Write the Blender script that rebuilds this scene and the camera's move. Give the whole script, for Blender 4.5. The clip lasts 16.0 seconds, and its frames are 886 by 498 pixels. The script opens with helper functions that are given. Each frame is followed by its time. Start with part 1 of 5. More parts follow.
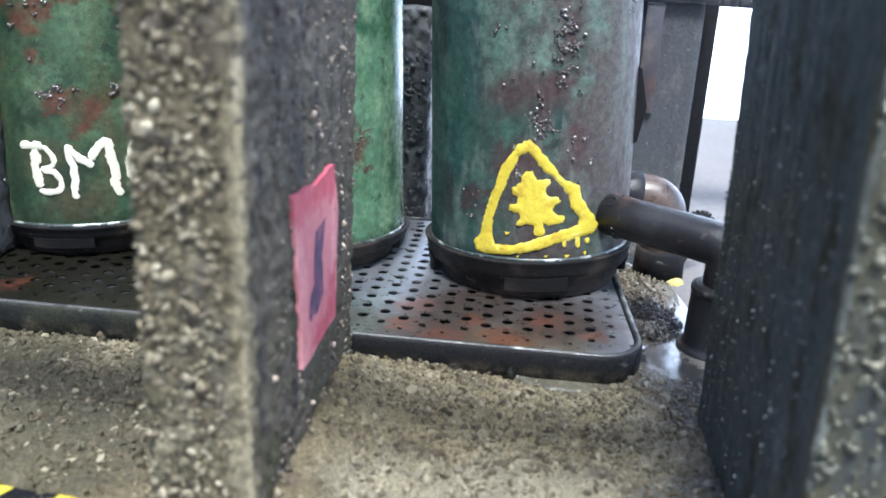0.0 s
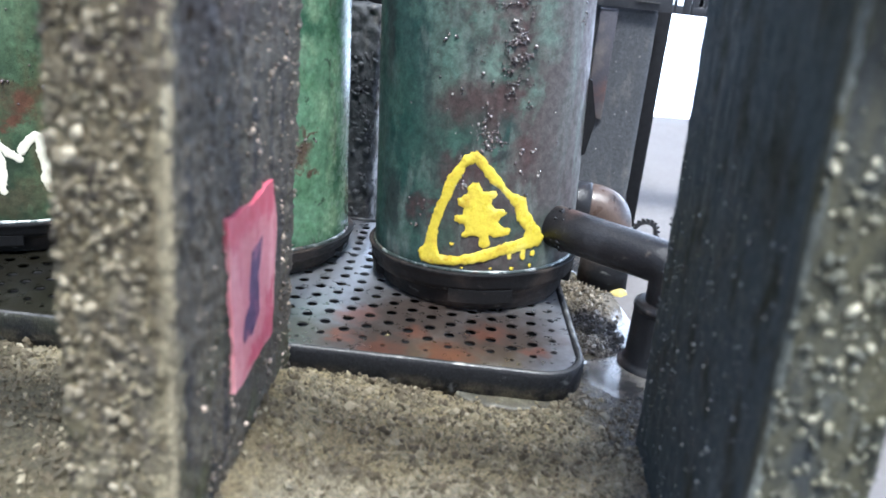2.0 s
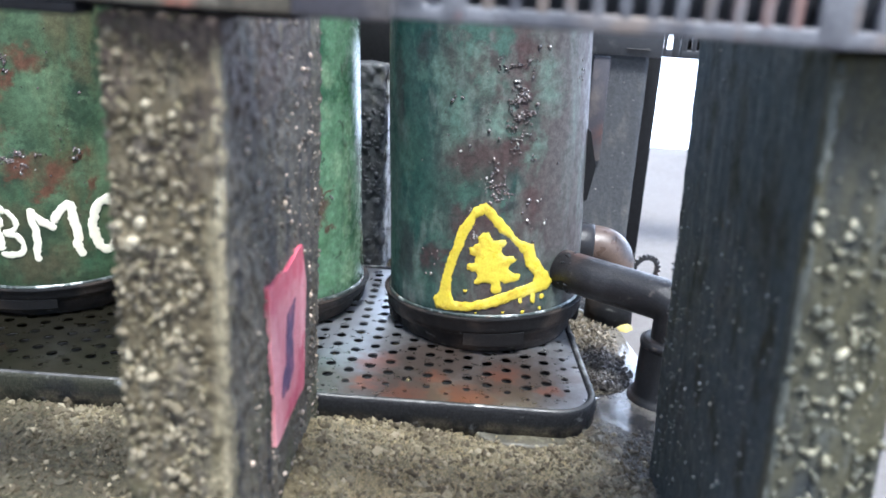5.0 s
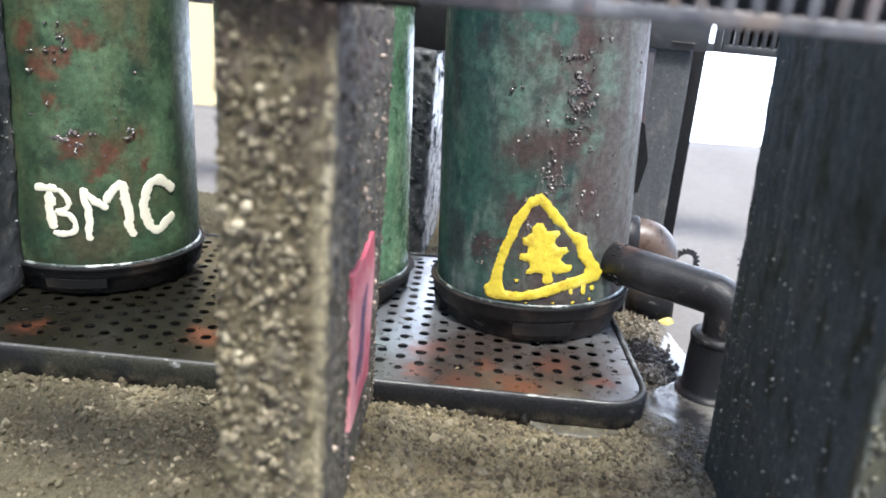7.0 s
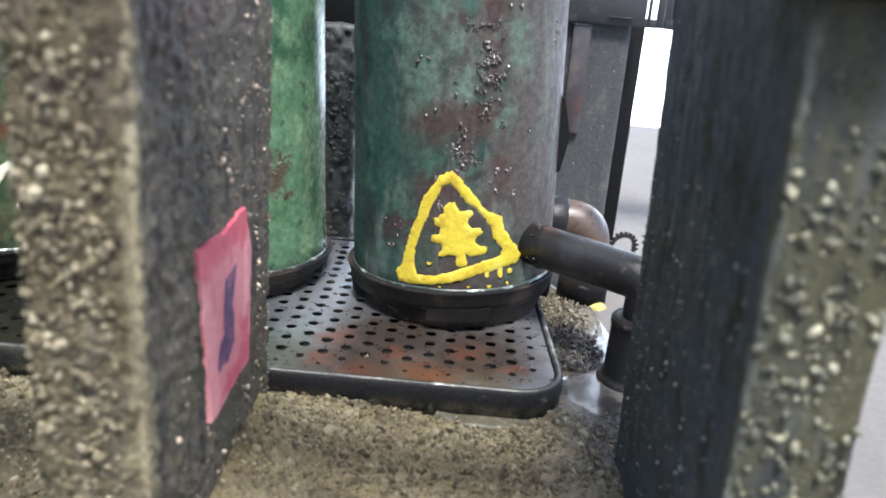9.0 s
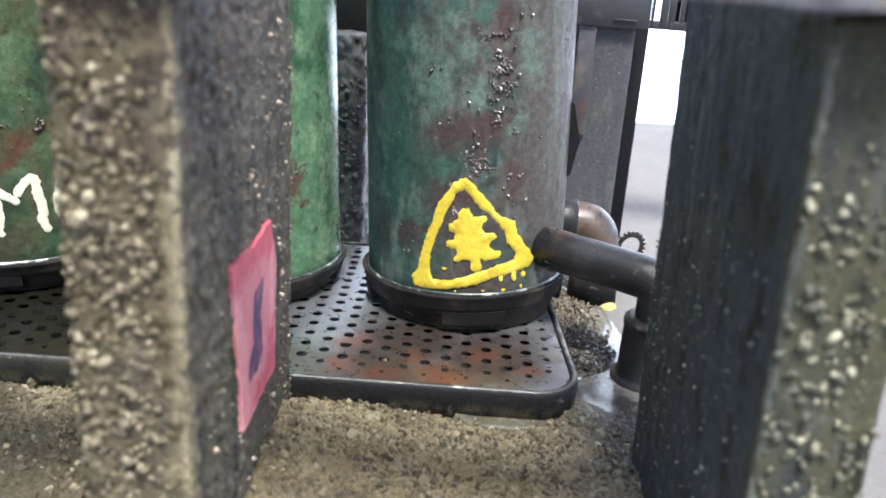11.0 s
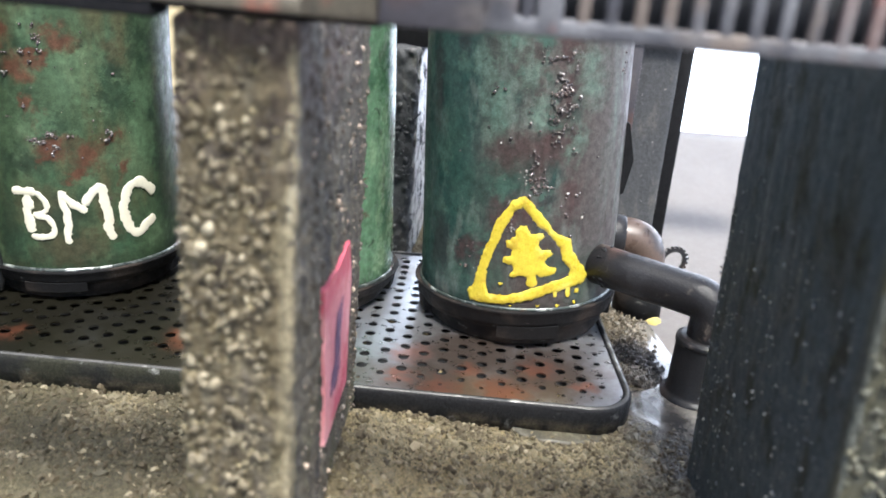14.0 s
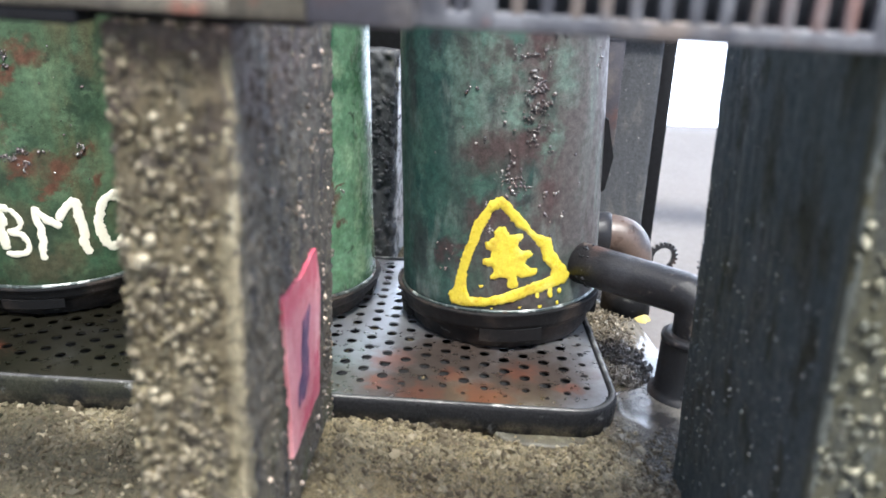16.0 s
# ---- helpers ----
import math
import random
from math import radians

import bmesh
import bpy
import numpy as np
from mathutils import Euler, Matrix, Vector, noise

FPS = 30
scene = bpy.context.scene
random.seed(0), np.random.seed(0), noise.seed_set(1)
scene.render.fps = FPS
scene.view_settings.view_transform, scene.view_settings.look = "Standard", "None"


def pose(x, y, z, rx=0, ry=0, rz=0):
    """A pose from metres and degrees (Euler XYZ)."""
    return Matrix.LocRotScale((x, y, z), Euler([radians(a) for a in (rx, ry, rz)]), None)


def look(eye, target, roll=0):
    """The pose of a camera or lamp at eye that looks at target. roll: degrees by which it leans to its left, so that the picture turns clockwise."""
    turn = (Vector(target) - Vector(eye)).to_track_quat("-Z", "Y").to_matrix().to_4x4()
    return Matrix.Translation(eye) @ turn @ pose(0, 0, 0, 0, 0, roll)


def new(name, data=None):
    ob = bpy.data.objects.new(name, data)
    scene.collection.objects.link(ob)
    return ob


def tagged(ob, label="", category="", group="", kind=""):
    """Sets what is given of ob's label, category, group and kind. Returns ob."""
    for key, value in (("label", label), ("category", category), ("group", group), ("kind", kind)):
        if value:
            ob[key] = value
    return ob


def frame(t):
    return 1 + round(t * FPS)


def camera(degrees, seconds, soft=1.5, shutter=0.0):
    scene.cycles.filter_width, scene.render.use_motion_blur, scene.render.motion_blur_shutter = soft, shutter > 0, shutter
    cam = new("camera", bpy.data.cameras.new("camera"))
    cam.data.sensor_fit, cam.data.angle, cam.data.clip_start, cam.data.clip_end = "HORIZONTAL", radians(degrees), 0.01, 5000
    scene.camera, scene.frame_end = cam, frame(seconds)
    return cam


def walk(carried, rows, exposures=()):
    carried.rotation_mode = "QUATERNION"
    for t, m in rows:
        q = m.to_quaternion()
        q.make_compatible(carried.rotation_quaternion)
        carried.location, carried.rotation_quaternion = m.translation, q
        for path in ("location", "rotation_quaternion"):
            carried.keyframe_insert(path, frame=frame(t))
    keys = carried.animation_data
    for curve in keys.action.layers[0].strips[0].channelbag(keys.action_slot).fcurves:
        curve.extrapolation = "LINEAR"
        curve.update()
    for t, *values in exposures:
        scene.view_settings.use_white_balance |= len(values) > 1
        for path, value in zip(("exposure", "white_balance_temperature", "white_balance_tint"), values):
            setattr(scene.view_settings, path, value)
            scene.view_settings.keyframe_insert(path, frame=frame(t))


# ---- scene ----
cam = camera(53.3, 16.0, soft=1.75)
PATH = [
    (0, (0.995, 1.513, 12.292), (0.698, 3.368, 11.605), 3.0),
    (0.5, (-0.094, 2.385, 12.685), (-0.356, 4.236, 11.974), 4.6),
    (1, (0.953, 1.566, 12.588), (0.728, 3.414, 11.858), 4.7),
    (1.5, (0.726, 2.178, 13.371), (0.537, 4.03, 12.638), 5.7),
    (2, (0.974, 2.378, 13.149), (0.797, 4.234, 12.424), 5.8),
    (2.5, (0.643, 2.097, 13.197), (0.456, 3.958, 12.489), 5.7),
    (3, (0.44, 1.962, 13.705), (0.25, 3.829, 13.014), 5.5),
    (3.2, (0.55, 1.875, 13.673), (0.36, 3.744, 12.988), 5.6),
    (5.3, (0.502, 0.75, 14.754), (0.322, 2.628, 14.09), 3.3),
    (5.5, (0.249, 0.594, 15.324), (0.071, 2.469, 14.653), 3.9),
    (6, (-0.12, 0.202, 15.423), (-0.281, 2.076, 14.742), 4.5),
    (6.5, (-0.575, -0.497, 15.457), (-0.736, 1.377, 14.776), 4.6),
    (7, (-1.443, 0.706, 14.284), (-1.615, 2.575, 13.593), 4.9),
    (7.5, (-1.206, 1.329, 13.615), (-1.384, 3.199, 12.928), 5.1),
    (8, (0.036, 1.594, 13.395), (-0.135, 3.463, 12.704), 5.1),
    (8.5, (1.182, 2.168, 13.247), (1.021, 4.035, 12.55), 5.1),
    (9, (1.305, 2.422, 13.541), (1.152, 4.288, 12.839), 4.8),
    (9.2, (0.764, 2.42, 13.768), (0.608, 4.285, 13.063), 3.3),
    (11.3, (0.697, 1.911, 14.045), (0.549, 3.773, 13.331), 4.0),
    (11.5, (0.451, 1.913, 13.94), (0.299, 3.775, 13.225), 4.1),
    (12, (0.562, 2.193, 14.067), (0.399, 4.055, 13.357), 3.8),
    (12.5, (0.655, 2.068, 14.071), (0.489, 3.93, 13.361), 3.9),
    (13, (0.775, 0.848, 14.418), (0.618, 2.706, 13.695), 3.2),
    (13.5, (-0.058, 1.184, 14.762), (-0.216, 3.039, 14.031), 4.2),
    (14, (-0.972, 1.343, 14.861), (-1.138, 3.199, 14.135), 4.8),
    (14.5, (-1.009, 1.446, 14.364), (-1.182, 3.304, 13.645), 4.3),
    (15, (-0.459, 1.297, 15.114), (-0.634, 3.157, 14.4), 4.0),
    (15.5, (-0.194, 1.375, 14.875), (-0.366, 3.239, 14.17), 3.8),
    (16, (0.03, 1.918, 14.755), (-0.156, 3.774, 14.035), 2.7),
]
from mathutils.geometry import delaunay_2d_cdt

CM = 0.01
LOOKS = [(0.0, 0.84, 4700, 12), (3.0, 0.9, 4750, 13), (6.0, 0.98, 4800, 13), (7.0, 0.86, 5050, 13), (9.0, 0.74, 5050, 12),
         (12.5, 0.92, 5100, 13), (14.5, 0.9, 5150, 13), (16.0, 0.92, 5050, 13)]
walk(cam, [(t, look(Vector(eye) * CM, Vector(target) * CM, roll)) for t, eye, target, roll in PATH], LOOKS)
cam.data.dof.use_dof = True
cam.data.dof.focus_distance = 0.325
cam.data.dof.aperture_fstop = 15.0

# ---- light: an overcast sky over a table, with a bright white wall behind it ----
world = bpy.data.worlds.new("sky")
scene.world = world
world.use_nodes = True
wn = world.node_tree.nodes
sky = wn.new("ShaderNodeTexSky")
sky.sky_type = "NISHITA"
sky.sun_disc = False
sky.sun_elevation = radians(66)
sky.sun_rotation = radians(161)
sky.air_density, sky.dust_density = 1.0, 3.0
haze = wn.new("ShaderNodeMix")
haze.data_type, haze.blend_type = "RGBA", "MULTIPLY"
haze.inputs[0].default_value = 1.0
haze.inputs[7].default_value = (1.0, 0.89, 0.7, 1)
world.node_tree.links.new(sky.outputs[0], haze.inputs[6])
world.node_tree.links.new(haze.outputs[2], wn["Background"].inputs[0])
wn["Background"].inputs[1].default_value = 0.19

sun_data = bpy.data.lights.new("sun", "SUN")
sun_data.energy, sun_data.angle, sun_data.color = 5.6, radians(13), (1.0, 0.86, 0.62)
sun = new("sun", sun_data)
sun.matrix_world = look((0.12, -0.3, 1.2), (-0.05, 0.25, 0))


# ---- materials ----
def node_mat(name):
    m = bpy.data.materials.new(name)
    m.use_nodes = True
    nt = m.node_tree
    return m, nt, nt.nodes["Principled BSDF"]


def layered(name, base, layers=(), rough=0.6, metal=0.0, bump=0.0, bump_scale=8.0, grain=0.25, grain_scale=14.0,
            island=0.0, coat=0.0, emission=None, wet=None, spots=(), shift=False, spec=0.5, fine=0.0, uneven=0.12, flecks=()):
    """A surface of a base colour with worn patches over it: each layer is (colour, size per cm, low, high, seed, stretch, fade),
    fade = (axis, from, to) in cm, or None. Each of spots is (colour, strength, softness, [(x, y, z, rx, rz) of single patches in cm]).
    flecks: (colour, low, high) that single loose grains take by chance. shift gives every object its own piece of the pattern."""
    m, nt, bsdf = node_mat(name)
    link = nt.links.new
    tc = nt.nodes.new("ShaderNodeTexCoord")
    place = tc.outputs["Object"]
    if shift:
        info = nt.nodes.new("ShaderNodeObjectInfo")
        far = nt.nodes.new("ShaderNodeVectorMath")
        far.operation = "MULTIPLY_ADD"
        link(info.outputs["Random"], far.inputs[0])
        far.inputs[1].default_value = (1.7, 0.9, 2.3)
        link(place, far.inputs[2])
        place = far.outputs[0]

    def noise_at(scale, seed, stretch=(1, 1, 1), detail=6.0):
        mp = nt.nodes.new("ShaderNodeMapping")
        mp.inputs["Scale"].default_value = [100 * s for s in stretch]
        mp.inputs["Location"].default_value = (seed * 7.31, seed * 3.17, seed * 5.73)
        link(place, mp.inputs[0])
        n = nt.nodes.new("ShaderNodeTexNoise")
        n.inputs["Scale"].default_value = scale
        n.inputs["Detail"].default_value = detail
        n.inputs["Roughness"].default_value = 0.6
        link(mp.outputs[0], n.inputs[0])
        return n.outputs[0]

    def span(value, lo, hi, a=0.0, b=1.0):
        r = nt.nodes.new("ShaderNodeMapRange")
        r.interpolation_type = "SMOOTHSTEP"
        for k, v in zip(("From Min", "From Max", "To Min", "To Max"), (lo, hi, a, b)):
            r.inputs[k].default_value = v
        link(value, r.inputs[0])
        return r.outputs[0]

    def mix(fac, a, b, how="MIX"):
        x = nt.nodes.new("ShaderNodeMix")
        x.data_type, x.blend_type = "RGBA", how
        for sock, v in ((x.inputs[0], fac), (x.inputs[6], a), (x.inputs[7], b)):
            if isinstance(v, (int, float)):
                sock.default_value = v
            elif isinstance(v, tuple):
                sock.default_value = (*v, 1)
            else:
                link(v, sock)
        return x.outputs[2]

    col = base
    for colour, scale, lo, hi, seed, stretch, fade in layers:
        mask = span(noise_at(scale, seed, stretch), lo, hi)
        if fade:
            sep = nt.nodes.new("ShaderNodeSeparateXYZ")
            link(tc.outputs["Object"], sep.inputs[0])
            g = span(sep.outputs["XYZ".index(fade[0])], fade[1] * CM, fade[2] * CM) if fade[1] < fade[2] else span(
                sep.outputs["XYZ".index(fade[0])], fade[2] * CM, fade[1] * CM, 1.0, 0.0)
            mul = nt.nodes.new("ShaderNodeMath")
            mul.operation = "MULTIPLY"
            link(mask, mul.inputs[0])
            link(g, mul.inputs[1])
            mask = mul.outputs[0]
        col = mix(mask, col, colour)
    if spots:
        ragged = nt.nodes.new("ShaderNodeTexNoise")
        ragged.inputs["Scale"].default_value = 130
        ragged.inputs["Detail"].default_value = 6.0
        ragged.inputs["Roughness"].default_value = 0.66
        link(tc.outputs["Object"], ragged.inputs[0])
        moved = nt.nodes.new("ShaderNodeVectorMath")
        moved.operation = "MULTIPLY_ADD"
        link(ragged.outputs["Color"], moved.inputs[0])
        moved.inputs[1].default_value = (0.022, 0.022, 0.022)
        link(tc.outputs["Object"], moved.inputs[2])
    for colour, strength, soft, patches in spots:
        total = None
        for x, y, z, rx, rz in patches:
            sub = nt.nodes.new("ShaderNodeVectorMath")
            sub.operation = "SUBTRACT"
            link(moved.outputs[0], sub.inputs[0])
            sub.inputs[1].default_value = (x * CM + 0.011, y * CM + 0.011, z * CM + 0.011)
            div = nt.nodes.new("ShaderNodeVectorMath")
            div.operation = "DIVIDE"
            link(sub.outputs[0], div.inputs[0])
            div.inputs[1].default_value = (rx * CM, rx * CM, rz * CM)
            size = nt.nodes.new("ShaderNodeVectorMath")
            size.operation = "LENGTH"
            link(div.outputs[0], size.inputs[0])
            one = span(size.outputs["Value"], 1 - soft, 1 + soft, strength, 0.0)
            if total is None:
                total = one
            else:
                big = nt.nodes.new("ShaderNodeMath")
                big.operation = "MAXIMUM"
                link(total, big.inputs[0])
                link(one, big.inputs[1])
                total = big.outputs[0]
        col = mix(total, col, colour)
    if fine:
        v = span(noise_at(26.0, 6.1), 0.36, 0.64, 1 - fine, 1 + fine)
        comb = nt.nodes.new("ShaderNodeCombineColor")
        for k in range(3):
            link(v, comb.inputs[k])
        col = mix(1.0, col, comb.outputs[0], "MULTIPLY")
    if grain:
        v = span(noise_at(grain_scale, 1.7), 0.25, 0.75, 1 - grain, 1 + grain)
        comb = nt.nodes.new("ShaderNodeCombineColor")
        for k in range(3):
            link(v, comb.inputs[k])
        col = mix(1.0, col, comb.outputs[0], "MULTIPLY")
    for k, (colour, lo, hi) in enumerate(flecks):
        geo = nt.nodes.new("ShaderNodeNewGeometry")
        turn = nt.nodes.new("ShaderNodeMath")
        turn.operation = "PINGPONG"
        link(geo.outputs["Random Per Island"], turn.inputs[0])
        turn.inputs[1].default_value = (1.0, 0.37)[k % 2]
        col = mix(span(turn.outputs[0], lo, hi), col, colour)
    if island:
        geo = nt.nodes.new("ShaderNodeNewGeometry")
        v = span(geo.outputs["Random Per Island"], 0, 1, 1 - island, 1 + island)
        comb = nt.nodes.new("ShaderNodeCombineColor")
        for k in range(3):
            link(v, comb.inputs[k])
        col = mix(1.0, col, comb.outputs[0], "MULTIPLY")
    if isinstance(col, tuple):
        bsdf.inputs["Base Color"].default_value = (*col, 1)
    else:
        link(col, bsdf.inputs["Base Color"])
    rough_out = span(noise_at(3.0, 4.4), 0.3, 0.7, max(rough - uneven, 0.03), min(rough + uneven, 1.0))
    if wet:
        sep = nt.nodes.new("ShaderNodeSeparateXYZ")
        link(tc.outputs["Object"], sep.inputs[0])
        g = span(sep.outputs[0], wet[0] * CM, wet[1] * CM)
        m2 = nt.nodes.new("ShaderNodeMix")
        link(g, m2.inputs[0])
        link(rough_out, m2.inputs[2])
        m2.inputs[3].default_value = wet[2]
        rough_out = m2.outputs[0]
    link(rough_out, bsdf.inputs["Roughness"])
    bsdf.inputs["Metallic"].default_value = metal
    bsdf.inputs["Specular IOR Level"].default_value = spec
    bsdf.inputs["Coat Weight"].default_value = coat
    bsdf.inputs["Coat Roughness"].default_value = 0.2
    if bump:
        b = nt.nodes.new("ShaderNodeBump")
        b.inputs["Strength"].default_value = bump
        b.inputs["Distance"].default_value = 0.0006
        link(noise_at(bump_scale, 2.2), b.inputs["Height"])
        link(b.outputs[0], bsdf.inputs["Normal"])
    if emission:
        bsdf.inputs["Emission Color"].default_value = (*emission[0], 1)
        bsdf.inputs["Emission Strength"].default_value = emission[1]
    return m


ONE = (1, 1, 1)
DRIP = (1, 1, 0.3)
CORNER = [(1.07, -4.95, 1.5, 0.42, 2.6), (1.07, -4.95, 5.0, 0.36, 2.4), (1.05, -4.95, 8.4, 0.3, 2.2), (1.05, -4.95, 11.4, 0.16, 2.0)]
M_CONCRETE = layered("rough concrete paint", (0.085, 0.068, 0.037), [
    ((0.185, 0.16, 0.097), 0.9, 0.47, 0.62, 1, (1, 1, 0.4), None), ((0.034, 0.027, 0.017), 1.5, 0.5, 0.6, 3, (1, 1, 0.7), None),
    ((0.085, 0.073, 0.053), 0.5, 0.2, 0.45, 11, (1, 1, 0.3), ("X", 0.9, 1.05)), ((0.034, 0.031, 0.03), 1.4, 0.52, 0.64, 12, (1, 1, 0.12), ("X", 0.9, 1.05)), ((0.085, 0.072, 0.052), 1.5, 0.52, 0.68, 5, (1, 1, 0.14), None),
    # brown top, with the walkway's shadow on the post put into the colour
    ((0.06, 0.043, 0.034), 0.4, 0.35, 0.6, 7, ONE, ("Z", 10.6, 12.6)),
    ((0.11, 0.096, 0.064), 1.6, 0.56, 0.68, 13, (1, 1, 0.12), None), ((0.062, 0.06, 0.028), 0.5, 0.5, 0.68, 21, ONE, ("Z", 8.0, 2.0))],
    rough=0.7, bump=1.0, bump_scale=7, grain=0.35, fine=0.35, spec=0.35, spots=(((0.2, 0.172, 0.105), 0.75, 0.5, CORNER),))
M_CRUST = layered("crumbly concrete crust", (0.1, 0.084, 0.046), [((0.045, 0.037, 0.024), 1.2, 0.5, 0.62, 3, (1, 1, 0.5), None)],
                  rough=0.65, grain=0.25, island=0.35, bump=0.5, bump_scale=12, flecks=(((0.15, 0.126, 0.07), 0.65, 0.95),))
M_DARK_CONCRETE = layered("dark sooty concrete paint", (0.05, 0.052, 0.056), [
    ((0.1, 0.096, 0.088), 1.2, 0.52, 0.7, 2, DRIP, None), ((0.016, 0.017, 0.02), 0.5, 0.5, 0.66, 6, DRIP, None)],
    rough=0.6, bump=0.6, bump_scale=6, grain=0.35, fine=0.2)
# bluish base paints the glare on the side faces; the front gets olive
M_MID = layered("olive grey concrete paint", (0.044, 0.055, 0.061), [
    ((0.062, 0.058, 0.034), 0.5, 0.2, 0.36, 2, DRIP, ("Y", -4.0, -4.45)), ((0.095, 0.104, 0.108), 0.8, 0.52, 0.7, 9, (1, 1, 0.12), None),
    ((0.034, 0.037, 0.036), 0.6, 0.5, 0.66, 6, DRIP, None), ((0.085, 0.09, 0.08), 2.0, 0.6, 0.7, 17, (1, 1, 0.6), ("Z", 9.5, 6.0)), ((0.02, 0.021, 0.016), 0.9, 0.5, 0.66, 31, (1, 1, 0.5), None)],
    rough=0.66, bump=0.5, bump_scale=6, grain=0.3, fine=0.25, spec=0.25)
M_EDGE = layered("drybrushed pale plaster edge", (0.22, 0.188, 0.118), [
    ((0.13, 0.107, 0.064), 0.6, 0.46, 0.64, 2, (1, 1, 0.25), None), ((0.3, 0.27, 0.19), 1.2, 0.56, 0.7, 6, (1, 1, 0.3), None)],
    rough=0.75, bump=0.9, bump_scale=7, grain=0.35, fine=0.35, spec=0.3)
M_GRIT_GREY = layered("grey green grit", (0.19, 0.178, 0.115), [((0.08, 0.08, 0.064), 1.2, 0.46, 0.6, 2, ONE, None)],
                      rough=0.5, grain=0.25, island=0.35, bump=0.5, bump_scale=12, flecks=(((0.05, 0.05, 0.036), 0.35, 0.7), ((0.4, 0.375, 0.27), 0.28, 0.36)))
M_EDGE_GREY = layered("drybrushed grey edge", (0.14, 0.145, 0.125), [((0.06, 0.064, 0.055), 0.5, 0.42, 0.56, 2, (1, 1, 0.4), None)],
                      rough=0.7, bump=0.9, bump_scale=7, grain=0.35, fine=0.3, spec=0.3)
M_LIT_PLASTER = layered("speckled plaster coloured as lit", (0.36, 0.36, 0.35), [((0.06, 0.058, 0.05), 1.6, 0.48, 0.58, 2, ONE, None)],
                 rough=0.4, bump=0.6, bump_scale=6, grain=0.3)
M_GRIT = layered("pale sand grit", (0.26, 0.22, 0.14), [((0.1, 0.084, 0.055), 1.4, 0.46, 0.6, 2, ONE, None)],
                 rough=0.5, grain=0.3, grain_scale=20, island=0.35, bump=0.6, bump_scale=14, flecks=(((0.1, 0.083, 0.05), 0.3, 0.75), ((0.4, 0.35, 0.24), 0.27, 0.37)))
M_GRIT_DARK = layered("dark painted grit", (0.1, 0.103, 0.1), [((0.26, 0.25, 0.22), 1.6, 0.5, 0.6, 2, ONE, None)],
                      rough=0.5, grain=0.2, island=0.6)
# the ground's shade and light, painted into the sand as dark, pale and grey patches
SHADED_EARTH = ((0.045, 0.04, 0.026), 0.6, 0.5, [(-11.4, 22.4, -0.8, 2.7, 9), (-9.3, 21.0, -0.8, 2.5, 9), (-8.6, 23.0, -0.8, 1.6, 9), (-13.8, 22.8, -0.8, 1.9, 9)])
LIT_EARTH = ((0.23, 0.19, 0.105), 0.65, 0.5, [(-13.0, 24.3, -0.8, 1.0, 9), (-3.4, 24.0, -0.8, 2.3, 9), (-0.3, 23.6, -0.8, 2.4, 9), (2.2, 24.6, -0.8, 1.8, 9), (3.4, 23.2, -0.8, 1.6, 9)])
LIT_FRONT_EARTH = ((0.2, 0.18, 0.128), 0.6, 0.5, [(-2.6, 19.3, -0.8, 1.7, 9), (-0.4, 19.8, -0.8, 1.6, 9), (1.8, 20.3, -0.8, 1.3, 9)])
SHORE = ((0.085, 0.08, 0.071), 0.5, 0.2, 0.4, 5, ONE, ("X", 2.2, 5.0))
M_SAND = layered("sandy ground", (0.108, 0.088, 0.048), [
    ((0.15, 0.122, 0.063), 0.6, 0.5, 0.66, 1, ONE, None), ((0.05, 0.042, 0.028), 0.45, 0.54, 0.66, 18, ONE, None),
    # the fade from X -8 to -12 paints the shade on the left ground
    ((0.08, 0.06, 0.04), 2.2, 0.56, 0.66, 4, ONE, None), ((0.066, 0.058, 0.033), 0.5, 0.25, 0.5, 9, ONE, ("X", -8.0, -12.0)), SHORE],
    rough=0.85, bump=1.0, bump_scale=9, grain=0.45, grain_scale=11, wet=(1.6, 4.2, 0.14), spots=(LIT_EARTH, SHADED_EARTH, LIT_FRONT_EARTH), fine=0.4, spec=0.3)
M_SAND_GRAIN = layered("sand grains", (0.165, 0.136, 0.075), [((0.23, 0.192, 0.107), 0.6, 0.5, 0.66, 1, ONE, None),
    ((0.065, 0.053, 0.034), 1.8, 0.54, 0.64, 4, ONE, None), ((0.28, 0.245, 0.165), 1.4, 0.6, 0.7, 14, ONE, None),
    ((0.09, 0.074, 0.046), 0.45, 0.54, 0.66, 18, ONE, None), ((0.15, 0.142, 0.124), 0.5, 0.2, 0.4, 5, ONE, ("X", 2.2, 3.8)),
    # the grains get the same painted shade left of X -8
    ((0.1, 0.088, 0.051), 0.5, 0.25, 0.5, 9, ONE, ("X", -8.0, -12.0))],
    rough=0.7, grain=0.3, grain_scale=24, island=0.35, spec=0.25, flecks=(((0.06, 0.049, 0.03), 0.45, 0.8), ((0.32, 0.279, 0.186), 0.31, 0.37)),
    spots=(((0.31, 0.268, 0.17), *LIT_EARTH[1:]), ((0.085, 0.074, 0.052), *SHADED_EARTH[1:]), ((0.3, 0.272, 0.2), *LIT_FRONT_EARTH[1:])))
M_LEDGE = layered("smooth olive plaster", (0.07, 0.062, 0.04), [((0.04, 0.037, 0.026), 0.8, 0.46, 0.64, 3, ONE, None), ((0.13, 0.12, 0.083), 1.6, 0.55, 0.68, 6, ONE, None)],
                  rough=0.5, bump=0.4, bump_scale=6, grain=0.3, fine=0.2)
